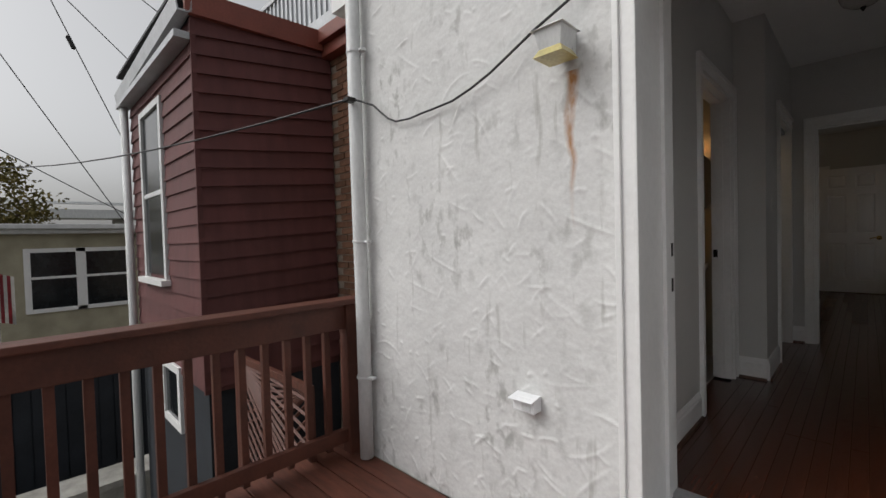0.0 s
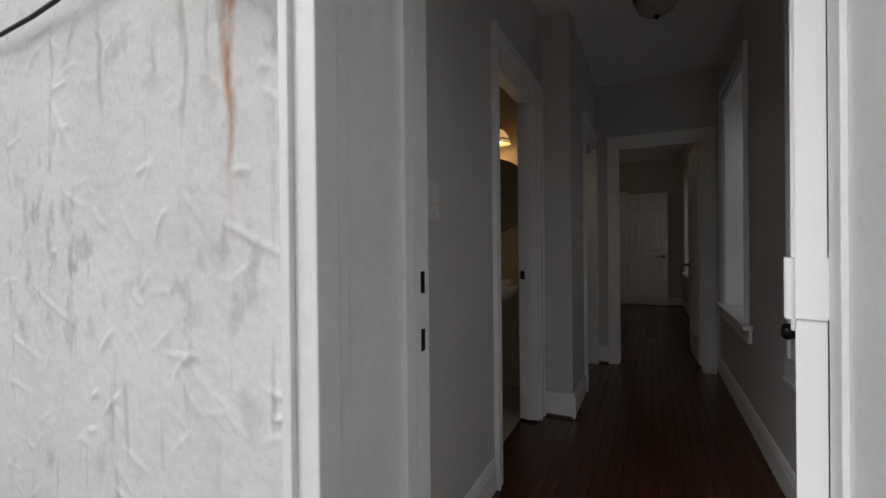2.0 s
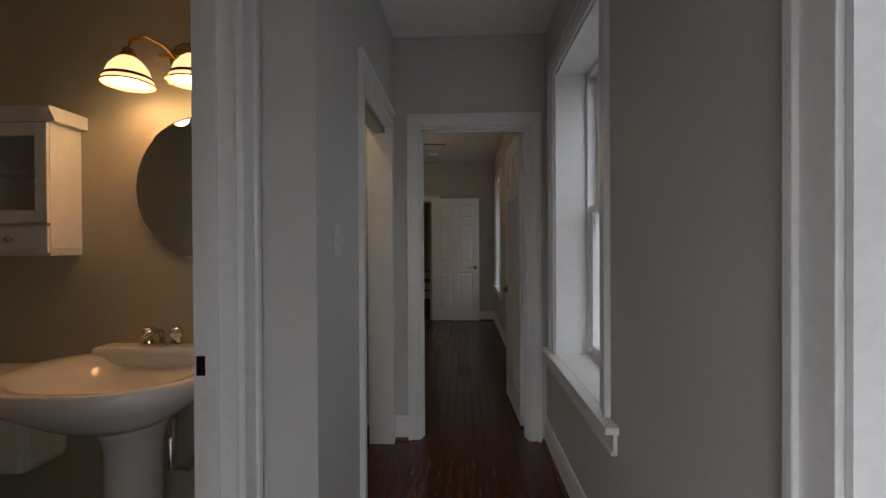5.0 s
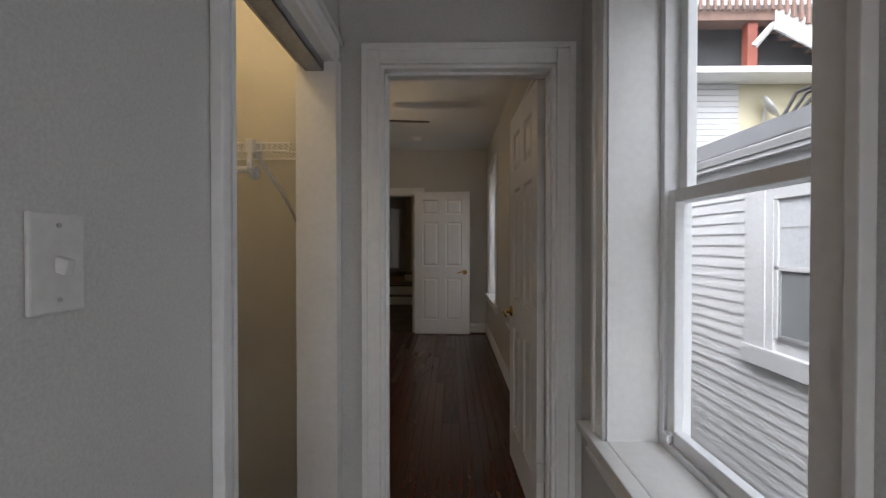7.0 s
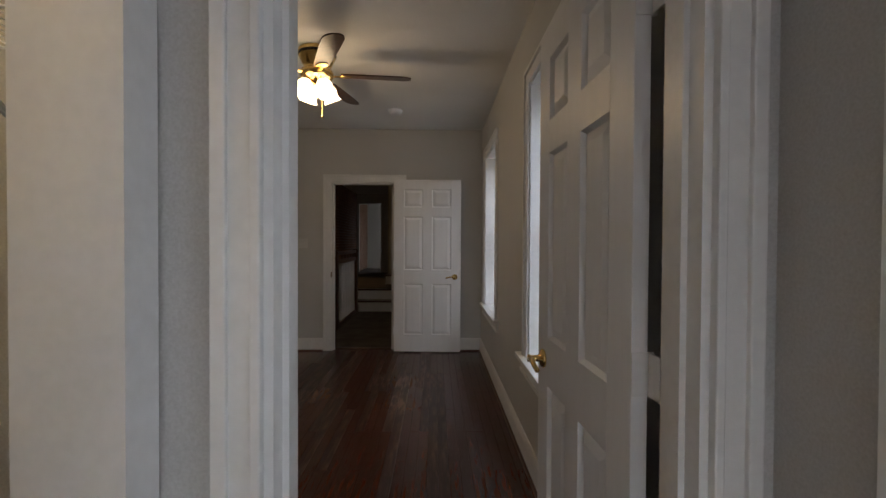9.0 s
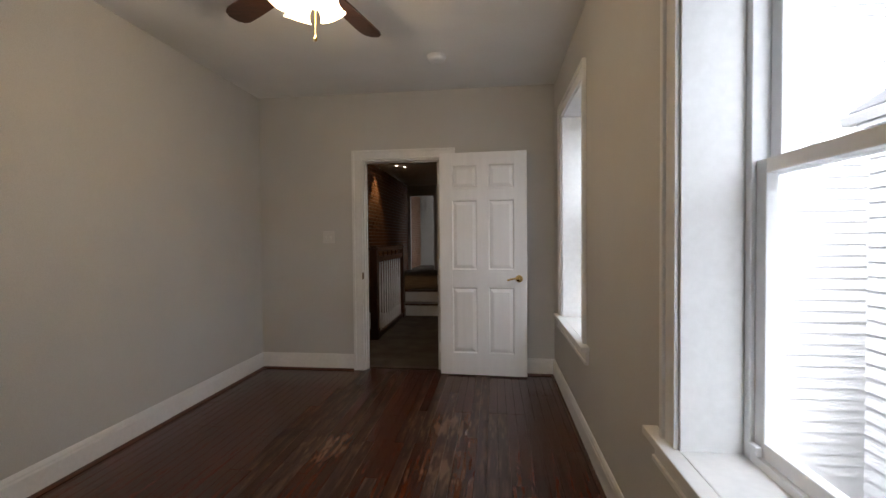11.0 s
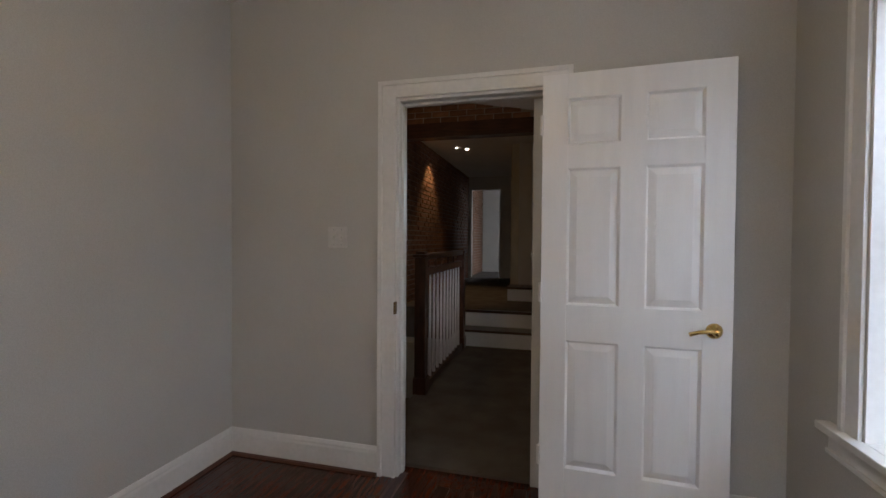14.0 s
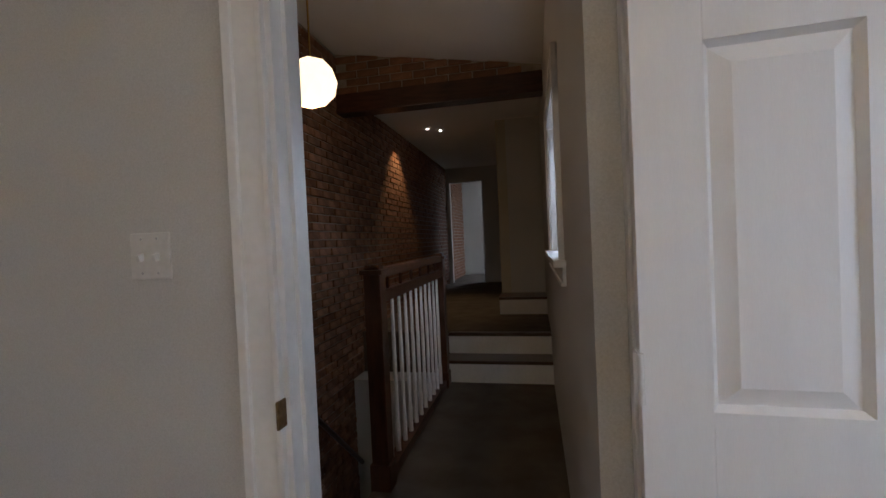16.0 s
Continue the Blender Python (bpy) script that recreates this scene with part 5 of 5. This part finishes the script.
w = part("window", boxes([((-14.0, -1.32, -0.45), (-13.95, -1.20, 1.10)), ((-14.0, -0.38, -0.45), (-13.95, -0.18, 1.10)), ((-14.0, 0.64, -0.45), (-13.95, 0.76, 1.10)), ((-14.0, -1.20, 1.0), (-13.95, 0.64, 1.10)), ((-14.0, -1.20, -0.45), (-13.95, 0.64, -0.35)),
                          ((-14.0, -1.20, 0.36), (-13.96, 0.64, 0.42))], 0.01), TRIM, th, "white double window frame")
for a, b in ((-1.20, -0.38), (-0.18, 0.64)):
    part("pane", box((-13.99, a, -0.35), (-13.97, b, 1.0)), SMOKEG, w, "dark glass pane")
th = empty("distant_bridge")
tagged(th, "pale distant bridge deck above the roofs", "bridge")
part("deck", boxes([((-62, -25, 4.2), (-58, 30, 5.1)), ((-62, -25, 5.9), (-61, 30, 6.15))]), PIPE, th)
for k in range(6):
    part("pier", box((-61.5, -20 + k * 9, -4), (-59.5, -18.6 + k * 9, 4.2)), CONC, th)


def tree(x, y, z, r):
    th = empty("tree", pose(x, y, z))
    tagged(th, "leafy tree turning yellow in early autumn", "tree")
    bm = tube([(0, 0, 0), (0.1, 0, 1.6), (0.0, 0.1, 3.2), (0.1, 0, 4.4)], 0.16, 8)
    rnd = random.Random(9)
    for k in range(7):
        a = k * 0.9
        tube([(0, 0, 2.2 + 0.25 * k), (0.6 * math.cos(a), 0.6 * math.sin(a), 3.0 + 0.25 * k), (r * 0.8 * math.cos(a), r * 0.8 * math.sin(a), 3.7 + 0.25 * k)], 0.05, 6, bm)
    part("trunk", bm, BARK, th)
    vs, fs = [], []
    for c in range(60):
        a, u = rnd.uniform(0, 6.28), rnd.uniform(0.2, 1) ** 0.6
        cz = rnd.uniform(2.6, 5.4)
        k = math.sqrt(max(0.05, 1 - ((cz - 3.9) / 1.7) ** 2))
        c0 = Vector((r * u * k * math.cos(a), r * u * k * math.sin(a), cz))
        for _ in range(75):
            p = c0 + Vector([rnd.gauss(0, 0.24) for _ in range(3)])
            e = Vector([rnd.uniform(-1, 1) for _ in range(3)]).normalized() * 0.09
            g = e.orthogonal().normalized() * 0.045
            i = len(vs)
            vs += [p - e, p + g, p + e, p - g]
            fs.append((i, i + 1, i + 2, i + 3))
    me = bpy.data.meshes.new("crown")
    me.from_pydata(vs, [], fs)
    me.materials.append(LEAF)
    ob = new("crown", me)
    ob.parent = th


tree(-21, -2.3, -1.5, 2.0)
structure(link("ground", box((-400, -400, -3.2), (400, 400, -3.0)), GROUND), "bare yard ground far below the deck", "ground")
th = empty("yard_fence", pose(-9.0, 0, -3.0))
tagged(th, "dark blue-grey board wall across the yard", "fence")
part("backing", box((0.0, -9.0, 0.0), (0.1, 2.0, 2.4)), DARKBLUE, th)
for k in range(55):
    part("board", box((0.1, -9.0 + 0.2 * k, 0.0), (0.115, -8.82 + 0.2 * k, 2.38)), DARKBLUE, th)
tagged(link("yard_wall", boxes([((-7.9, -6.0, -3.0), (-7.5, 1.0, -2.3)), ((-8.0, -6.0, -2.3), (-7.4, 1.0, -2.2))], 0.01), CONC), "low pale concrete yard wall", "wall")
tagged(link("concrete_slab", box((-7.4, -6.0, -3.0), (-4.6, -0.6, -2.93), 0.01), CONC), "pale concrete slab in the yard", "slab")
tagged(link("concrete_block", boxes([((-6.6, -2.4, -2.93), (-6.1, -1.7, -2.6))], 0.01), CONC), "loose concrete block on the slab", "block")
th = empty("lattice_screen", pose(-3.5, -0.30, -1.1))
tagged(th, "red-brown diagonal lattice screen below the siding", "lattice")
part("frame", boxes([((-0.04, -0.02, -1.9), (0.0, 0.02, 1.3)), ((1.15, -0.02, -1.9), (1.19, 0.02, 1.3)), ((0, -0.02, 1.25), (1.15, 0.02, 1.3))], 0.003), RAILW, th)
for k in range(24):
    z = -1.1 + k * 0.1
    part("lath", tube([(0, 0.006, z), (1.15, 0.006, min(1.25, z + 0.9))], 0.012, 4), RAILW, th)
    part("lath", tube([(0, -0.006, min(1.25, z + 0.9)), (1.15, -0.006, z)], 0.012, 4), RAILW, th)

# ---------- white house across the gap ----------
NX = 2.72
house2 = empty("white_siding_house")
tagged(house2, "white vinyl-sided house across the narrow gap", "house")
holes2 = [(4.94, 5.50, 0.53, 1.66), (8.6, 9.5, 1.3, 2.5)]
part("wall", box((NX + 0.02, -1.0, -3.0), (NX + 3.0, 7.6, 2.02)), WSIDE, house2)
for k in range(44):
    z = -2.6 + k * 0.105
    cut = 0.24 < z + 0.05 < 1.76
    for a, b in ((-1.0, 4.86), (5.84, 7.6)) if cut else ((-1.0, 7.6),):
        part("siding_board", board(((NX + 0.012, a), (NX + 0.012, b), z, z, z + 0.105, z + 0.105, (-1, 0)), 0.0165), WSIDE, house2)
w = part("window", boxes([((NX - 0.02, 4.86, 0.42), (NX + 0.02, 4.94, 1.76)), ((NX - 0.02, 5.50, 0.42), (NX + 0.02, 5.84, 1.76)), ((NX - 0.03, 5.58, 0.42), (NX + 0.0, 5.76, 1.76)), ((NX - 0.02, 4.94, 1.66), (NX + 0.02, 5.50, 1.76)),
                          ((NX - 0.012, 4.94, 1.08), (NX + 0.015, 5.50, 1.12)), ((NX - 0.012, 5.46, 0.53), (NX + 0.015, 5.50, 1.66))], 0.004), WSIDE, house2, "white vinyl window frame")
part("sill", box((NX - 0.05, 4.86, 0.26), (NX + 0.01, 5.84, 0.42), 0.006), WSIDE, w)
part("pane", box((NX + 0.004, 4.94, 1.12), (NX + 0.012, 5.46, 1.66)), BLIND, w, "pane with a grey blind behind")
part("pane", box((NX + 0.006, 4.94, 0.53), (NX + 0.014, 5.46, 1.08)), SCREEN, w, "darker pane behind an insect screen")
part("screen_frame", boxes([((NX - 0.004, 4.94, 0.53), (NX + 0.004, 4.965, 1.08)), ((NX - 0.004, 5.435, 0.53), (NX + 0.004, 5.46, 1.08)), ((NX - 0.004, 4.965, 0.53), (NX + 0.004, 5.435, 0.56))]), ALU, w)
part("blind_rail", box((NX + 0.001, 4.94, 1.42), (NX + 0.004, 5.46, 1.435)), ALU, w)
part("gutter", extruded([(NX - 0.02, 2.06), (NX - 0.10, 2.06), (NX - 0.13, 2.12), (NX - 0.125, 2.125), (NX - 0.095, 2.068), (NX - 0.02, 2.068)], 8.7, "y", pose(0, -1.0, 0)), WSIDE, house2, "white gutter")
part("soffit", box((NX - 0.08, -1.0, 2.02), (NX + 0.02, 7.6, 2.056)), WSIDE, house2)
bm = extruded([(NX - 0.10, 2.07), (NX - 0.10, 2.15), (NX + 0.36, 2.47), (NX + 2.6, 2.72), (NX + 2.6, 2.60), (NX + 0.40, 2.36)], 8.65, "y", pose(0, -1.0, 0))
part("roof", bm, ROOFT, house2, "dark low-pitched roof")
th = empty("satellite_dish", pose(5.45, 9.38, 3.25))
tagged(th, "small grey satellite dish on the roof edge", "satellite dish")
part("dish", turned(lathe([(0.0, 0), (0.12, 0.02), (0.22, 0.07), (0.215, 0.075), (0.0, 0.01)], 20, cap=False), pose(0, 0, 0.35, 60, 0, 60)), ALU, th, "", True)
part("mast", tube([(0, 0.23, 0.05), (0, 0.08, 0.1), (0, 0.02, 0.35)], 0.02, 8), ALU, th)

house3 = empty("tall_white_house")
tagged(house3, "tall white-sided house further along the gap", "house")
part("wall", box((2.52, 8.6, -3.0), (3.6, 13.0, 6.0)), WSIDE, house3)
for k in range(82):
    z = -2.6 + k * 0.105
    for a, b in ((8.6, 9.12), (10.12, 13.0)) if 1.25 < z + 0.05 < 2.6 else ((8.6, 13.0),):
        part("siding_board", board(((2.52, a), (2.52, b), z, z, z + 0.105, z + 0.105, (-1, 0)), 0.0165), WSIDE, house3)
for k in range(82):
    z = -2.6 + k * 0.105
    part("siding_board", board(((2.52, 8.6), (3.6, 8.6), z, z, z + 0.105, z + 0.105, (0, -1)), 0.016), WSIDE, house3)
part("corner_post", boxes([((2.485, 8.565, -3.0), (2.56, 8.60, 6.0)), ((2.485, 8.60, -3.0), (2.52, 8.64, 6.0))], 0.003), VINYL, house3, "white vinyl corner post")
w = part("window", boxes([((2.48, 9.12, 1.2), (2.52, 9.22, 2.62)), ((2.48, 10.02, 1.2), (2.52, 10.12, 2.62)), ((2.48, 9.22, 2.5), (2.52, 10.02, 2.62)), ((2.46, 9.12, 1.1), (2.52, 10.12, 1.2)), ((2.49, 9.22, 1.82), (2.52, 10.02, 1.87))], 0.004), VINYL, house3, "white window frame")
part("pane", box((2.503, 9.22, 1.2), (2.515, 10.02, 2.5)), BLIND, w, "pane with a grey blind behind")

house4 = empty("yellow_house")
tagged(house4, "pale yellow house with timber stair and decks behind", "house")
part("wall", box((4.0, 9.6, -3.0), (9.5, 16.0, 4.1)), YELLOW, house4)
# no hollow is modelled: a dark solid carries the shade of the porch
part("porch_shade_block", box((4.0, 9.62, 4.2), (9.5, 16.0, 5.5)), ROOFT, house4, "solid dark block in place of the shade in a porch recess")
part("gutter", box((4.0, 9.05, 4.1), (9.5, 9.6, 4.2), 0.01), VINYL, house4)
part("siding_strip", boxes([((4.0, 9.56, 2.6 + 0.1 * k), (5.1, 9.6, 2.69 + 0.1 * k)) for k in range(15)]), WSIDE, house4, "white siding strip")
ROSEW = mat("weathered_rose_brown_wood", (0.20, 0.125, 0.10), 0.8, spread=0.25, scale=5, fine=50, bump=0.2, stretch=(5, 5, 1), by_object=0.15)
th = empty("roof_stair", pose(4.94, 9.2, 4.20))
tagged(th, "weathered timber deck stair with rose-brown pickets and pale stringer", "stair")
part("post", box((0.0, -0.1, 0.0), (0.16, 0.06, 0.74), 0.01), REDFASC, th, "reddish timber post")
part("post", box((1.32, -0.14, -0.30), (1.44, -0.02, 0.22), 0.008), PIPE, th, "pale stair post")
part("deck_edge", box((-0.9, -0.15, 0.74), (0.45, 0.0, 0.90), 0.006), ROSEW, th)
part("deck_boards", box((-0.9, 0.0, 0.86), (0.45, 0.4, 0.90)), ROSEW, th)
part("brace", tube([(0.1, -0.1, 0.34), (0.45, -0.1, 0.74)], 0.05, 4), PIPE, th)
bm = bmesh.new()
cut = [(0.40, 0.90)]
for k in range(7):
    cut += [(0.40 + 0.24 * (k + 1), 0.90 - 0.118 * k), (0.40 + 0.24 * (k + 1), 0.90 - 0.118 * (k + 1))]
cut += [(2.08, -0.16), (1.90, -0.16), (0.40, 0.60)]
part("stringer", extruded(cut[::-1], 0.05, "y", Matrix(((1, 0, 0, 0), (0, 1, 0, -0.16), (0, 0, 1, 0), (0, 0, 0, 1)))), PIPE, th, "pale sawtooth stringer")
for k in range(7):
    part("step", box((0.39 + k * 0.24, -0.17, 0.902 - k * 0.118), (0.65 + k * 0.24, 0.5, 0.935 - k * 0.118), 0.004), ROSEW, th)
for k in range(26):
    x = -0.85 + k * 0.115
    d = max(0.0, x - 0.40) * 0.49
    part("picket", box((x, -0.22, 0.88 - d), (x + 0.045, -0.175, 1.72 - d), 0.003), ROSEW, th)
part("rail", tube([(-0.9, -0.20, 1.72), (0.42, -0.20, 1.72), (2.08, -0.20, 0.91)], 0.05, 4), ROSEW, th)

# cooling unit and its pipes on the low roof
th = empty("cooling_unit", pose(3.72, 5.30, 2.53) @ Matrix.Diagonal((1.0, 1.0, 0.75, 1.0)))
tagged(th, "grey metal cooling unit standing on the low dark roof", "air conditioner")
part("casing", box((-0.16, -0.42, 0.10), (0.20, 0.42, 0.72), 0.012), ALU, th)
part("top_cover", box((-0.18, -0.44, 0.72), (0.22, 0.44, 0.75), 0.006), PIPE, th)
for y in (-0.36, 0.36):
    part("foot", box((-0.16, y - 0.03, 0.0), (0.20, y + 0.03, 0.10), 0.004), CONC, th)
for k in range(9):
    part("louvre", box((-0.172, -0.36, 0.18 + 0.055 * k), (-0.161, 0.20, 0.205 + 0.055 * k), 0.002), BLACK, th)
part("data_plate", box((-0.166, 0.24, 0.46), (-0.161, 0.38, 0.60)), VINYL, th, "pale label plate")
for k in range(3):
    y = 5.82 + 0.12 * k
    tagged(link("roof_pipe", tube([(3.62, 5.70, 2.70 + 0.03 * k), (3.55, y, 2.74 + 0.04 * k), (3.45, y + 0.16, 2.70 + 0.04 * k), (3.40, y + 0.24, 2.60), (3.34, y + 0.26, 2.49)], 0.018, 8), BLACK, smooth=True),
           "black insulated pipe looping over the low roof", "pipe", "roof pipes")

# ---------- pieces: tiles, bricks, floorboards ----------
def shared_box(name, size, material, bevel=0.0):
    bm = box((-size[0] / 2, -size[1] / 2, -size[2] / 2), (size[0] / 2, size[1] / 2, size[2] / 2), bevel)
    me = bpy.data.meshes.new(name)
    bm.to_mesh(me)
    bm.free()
    me.materials.append(material)
    return me


def place(name, me, parent, at):
    ob = new(name, me)
    ob.parent = parent
    ob.matrix_basis = at
    return ob


rnd = random.Random(12)
brick_me = shared_box("brick", (0.20, 0.02, 0.060), BRICKM, 0.004)
for j in range(62):
    z = -1.0 + j * 0.0705
    if z > 2.95:
        break
    for i in range(5):
        x = -3.80 + i * 0.213 + (0.106 if j % 2 else 0)
        place("brick", brick_me, bwall, pose(x, 0.897 + rnd.uniform(-0.003, 0.003), z, 0, rnd.uniform(-0.6, 0.6), rnd.uniform(-0.8, 0.8)))

brick_in = shared_box("brick", (0.02, 0.20, 0.060), BRICKD, 0.004)
rest_v, rest_f = [], []
made = 0
for j in range(79):
    z = -2.5 + j * 0.0705
    if z > 3.05:
        break
    for i in range(46):
        y = 8.40 + i * 0.213 + (0.106 if j % 2 else 0)
        off, tilt = rnd.uniform(-0.004, 0.005), rnd.uniform(-0.8, 0.8)
        if made < 300 and -0.1 < z < 2.35 and 9.9 < y < 11.9:
            place("brick", brick_in, brickwall, pose(LB - 0.004 + off, y, z, tilt))
            made += 1
        elif y < 18.0:
            k = len(rest_v)
            x0, x1 = LB - 0.02, LB + 0.006 + off
            for x in (x0, x1):
                s = 0.0 if x == x0 else 0.003
                rest_v += [(x, y - 0.10 + s, z - 0.03 + s), (x, y + 0.10 - s, z - 0.03 + s), (x, y + 0.10 - s, z + 0.03 - s), (x, y - 0.10 + s, z + 0.03 - s)]
            rest_f += [(k + 4, k + 5, k + 6, k + 7), (k, k + 1, k + 5, k + 4), (k + 2, k + 3, k + 7, k + 6), (k, k + 3, k + 7, k + 4), (k + 1, k + 2, k + 6, k + 5)]
me = bpy.data.meshes.new("brick_courses")
me.from_pydata(rest_v, [], rest_f)
me.materials.append(BRICKD)
ob = new("brick_courses", me)
ob.parent = brickwall
tagged(ob, kind="stuff")
head_me = shared_box("brick", (0.20, 0.02, 0.060), BRICKD, 0.004)
for j in range(6):
    for i in range(9):
        x = LB + 0.10 + i * 0.213 + (0.106 if j % 2 else 0)
        if x < LW - 0.08 and 2.71 + j * 0.0705 < 3.08 - (x - LB) * 0.185:
            place("brick", head_me, header, pose(x, 11.016 + rnd.uniform(-0.003, 0.003), 2.71 + j * 0.0705))

floor_ob = bpy.data.objects["floor"]
lengths = [0.9, 1.3, 1.7, 2.2]
plank_me = [[shared_box("floorboard", (0.0625, ln - 0.002, 0.014), m, 0.0012) for ln in lengths] for m in (FLOORW, FLOORSCUFF)]
for x0, x1, y0, y1 in ((LX, RX, 0.38, 3.74), (-2.24, RX, 3.74, 8.22)):
    nb = int((x1 - x0) / 0.064)
    for i in range(nb + 1):
        x = x0 + 0.032 + i * 0.064
        if x > x1 + 0.02:
            continue
        y = y0 + (0 if y0 < 1 else 0)
        while y < y1 - 0.01:
            k = rnd.randrange(4)
            if y + lengths[k] > y1:
                left = y1 - y
                k = min(range(4), key=lambda q: abs(lengths[q] - left))
                s = left / lengths[k]
            else:
                s = 1.0
            worn = 1 if (-1.5 < x < 0.1 and 5.6 < y + lengths[k] / 2 < 7.6 and rnd.random() < 0.3) else 0
            ob = place("floorboard", plank_me[worn][k], floor_ob, pose(x, y + lengths[k] * s / 2, -0.007) @ Matrix.Diagonal((1, s, 1, 1)))
            y += lengths[k] * s
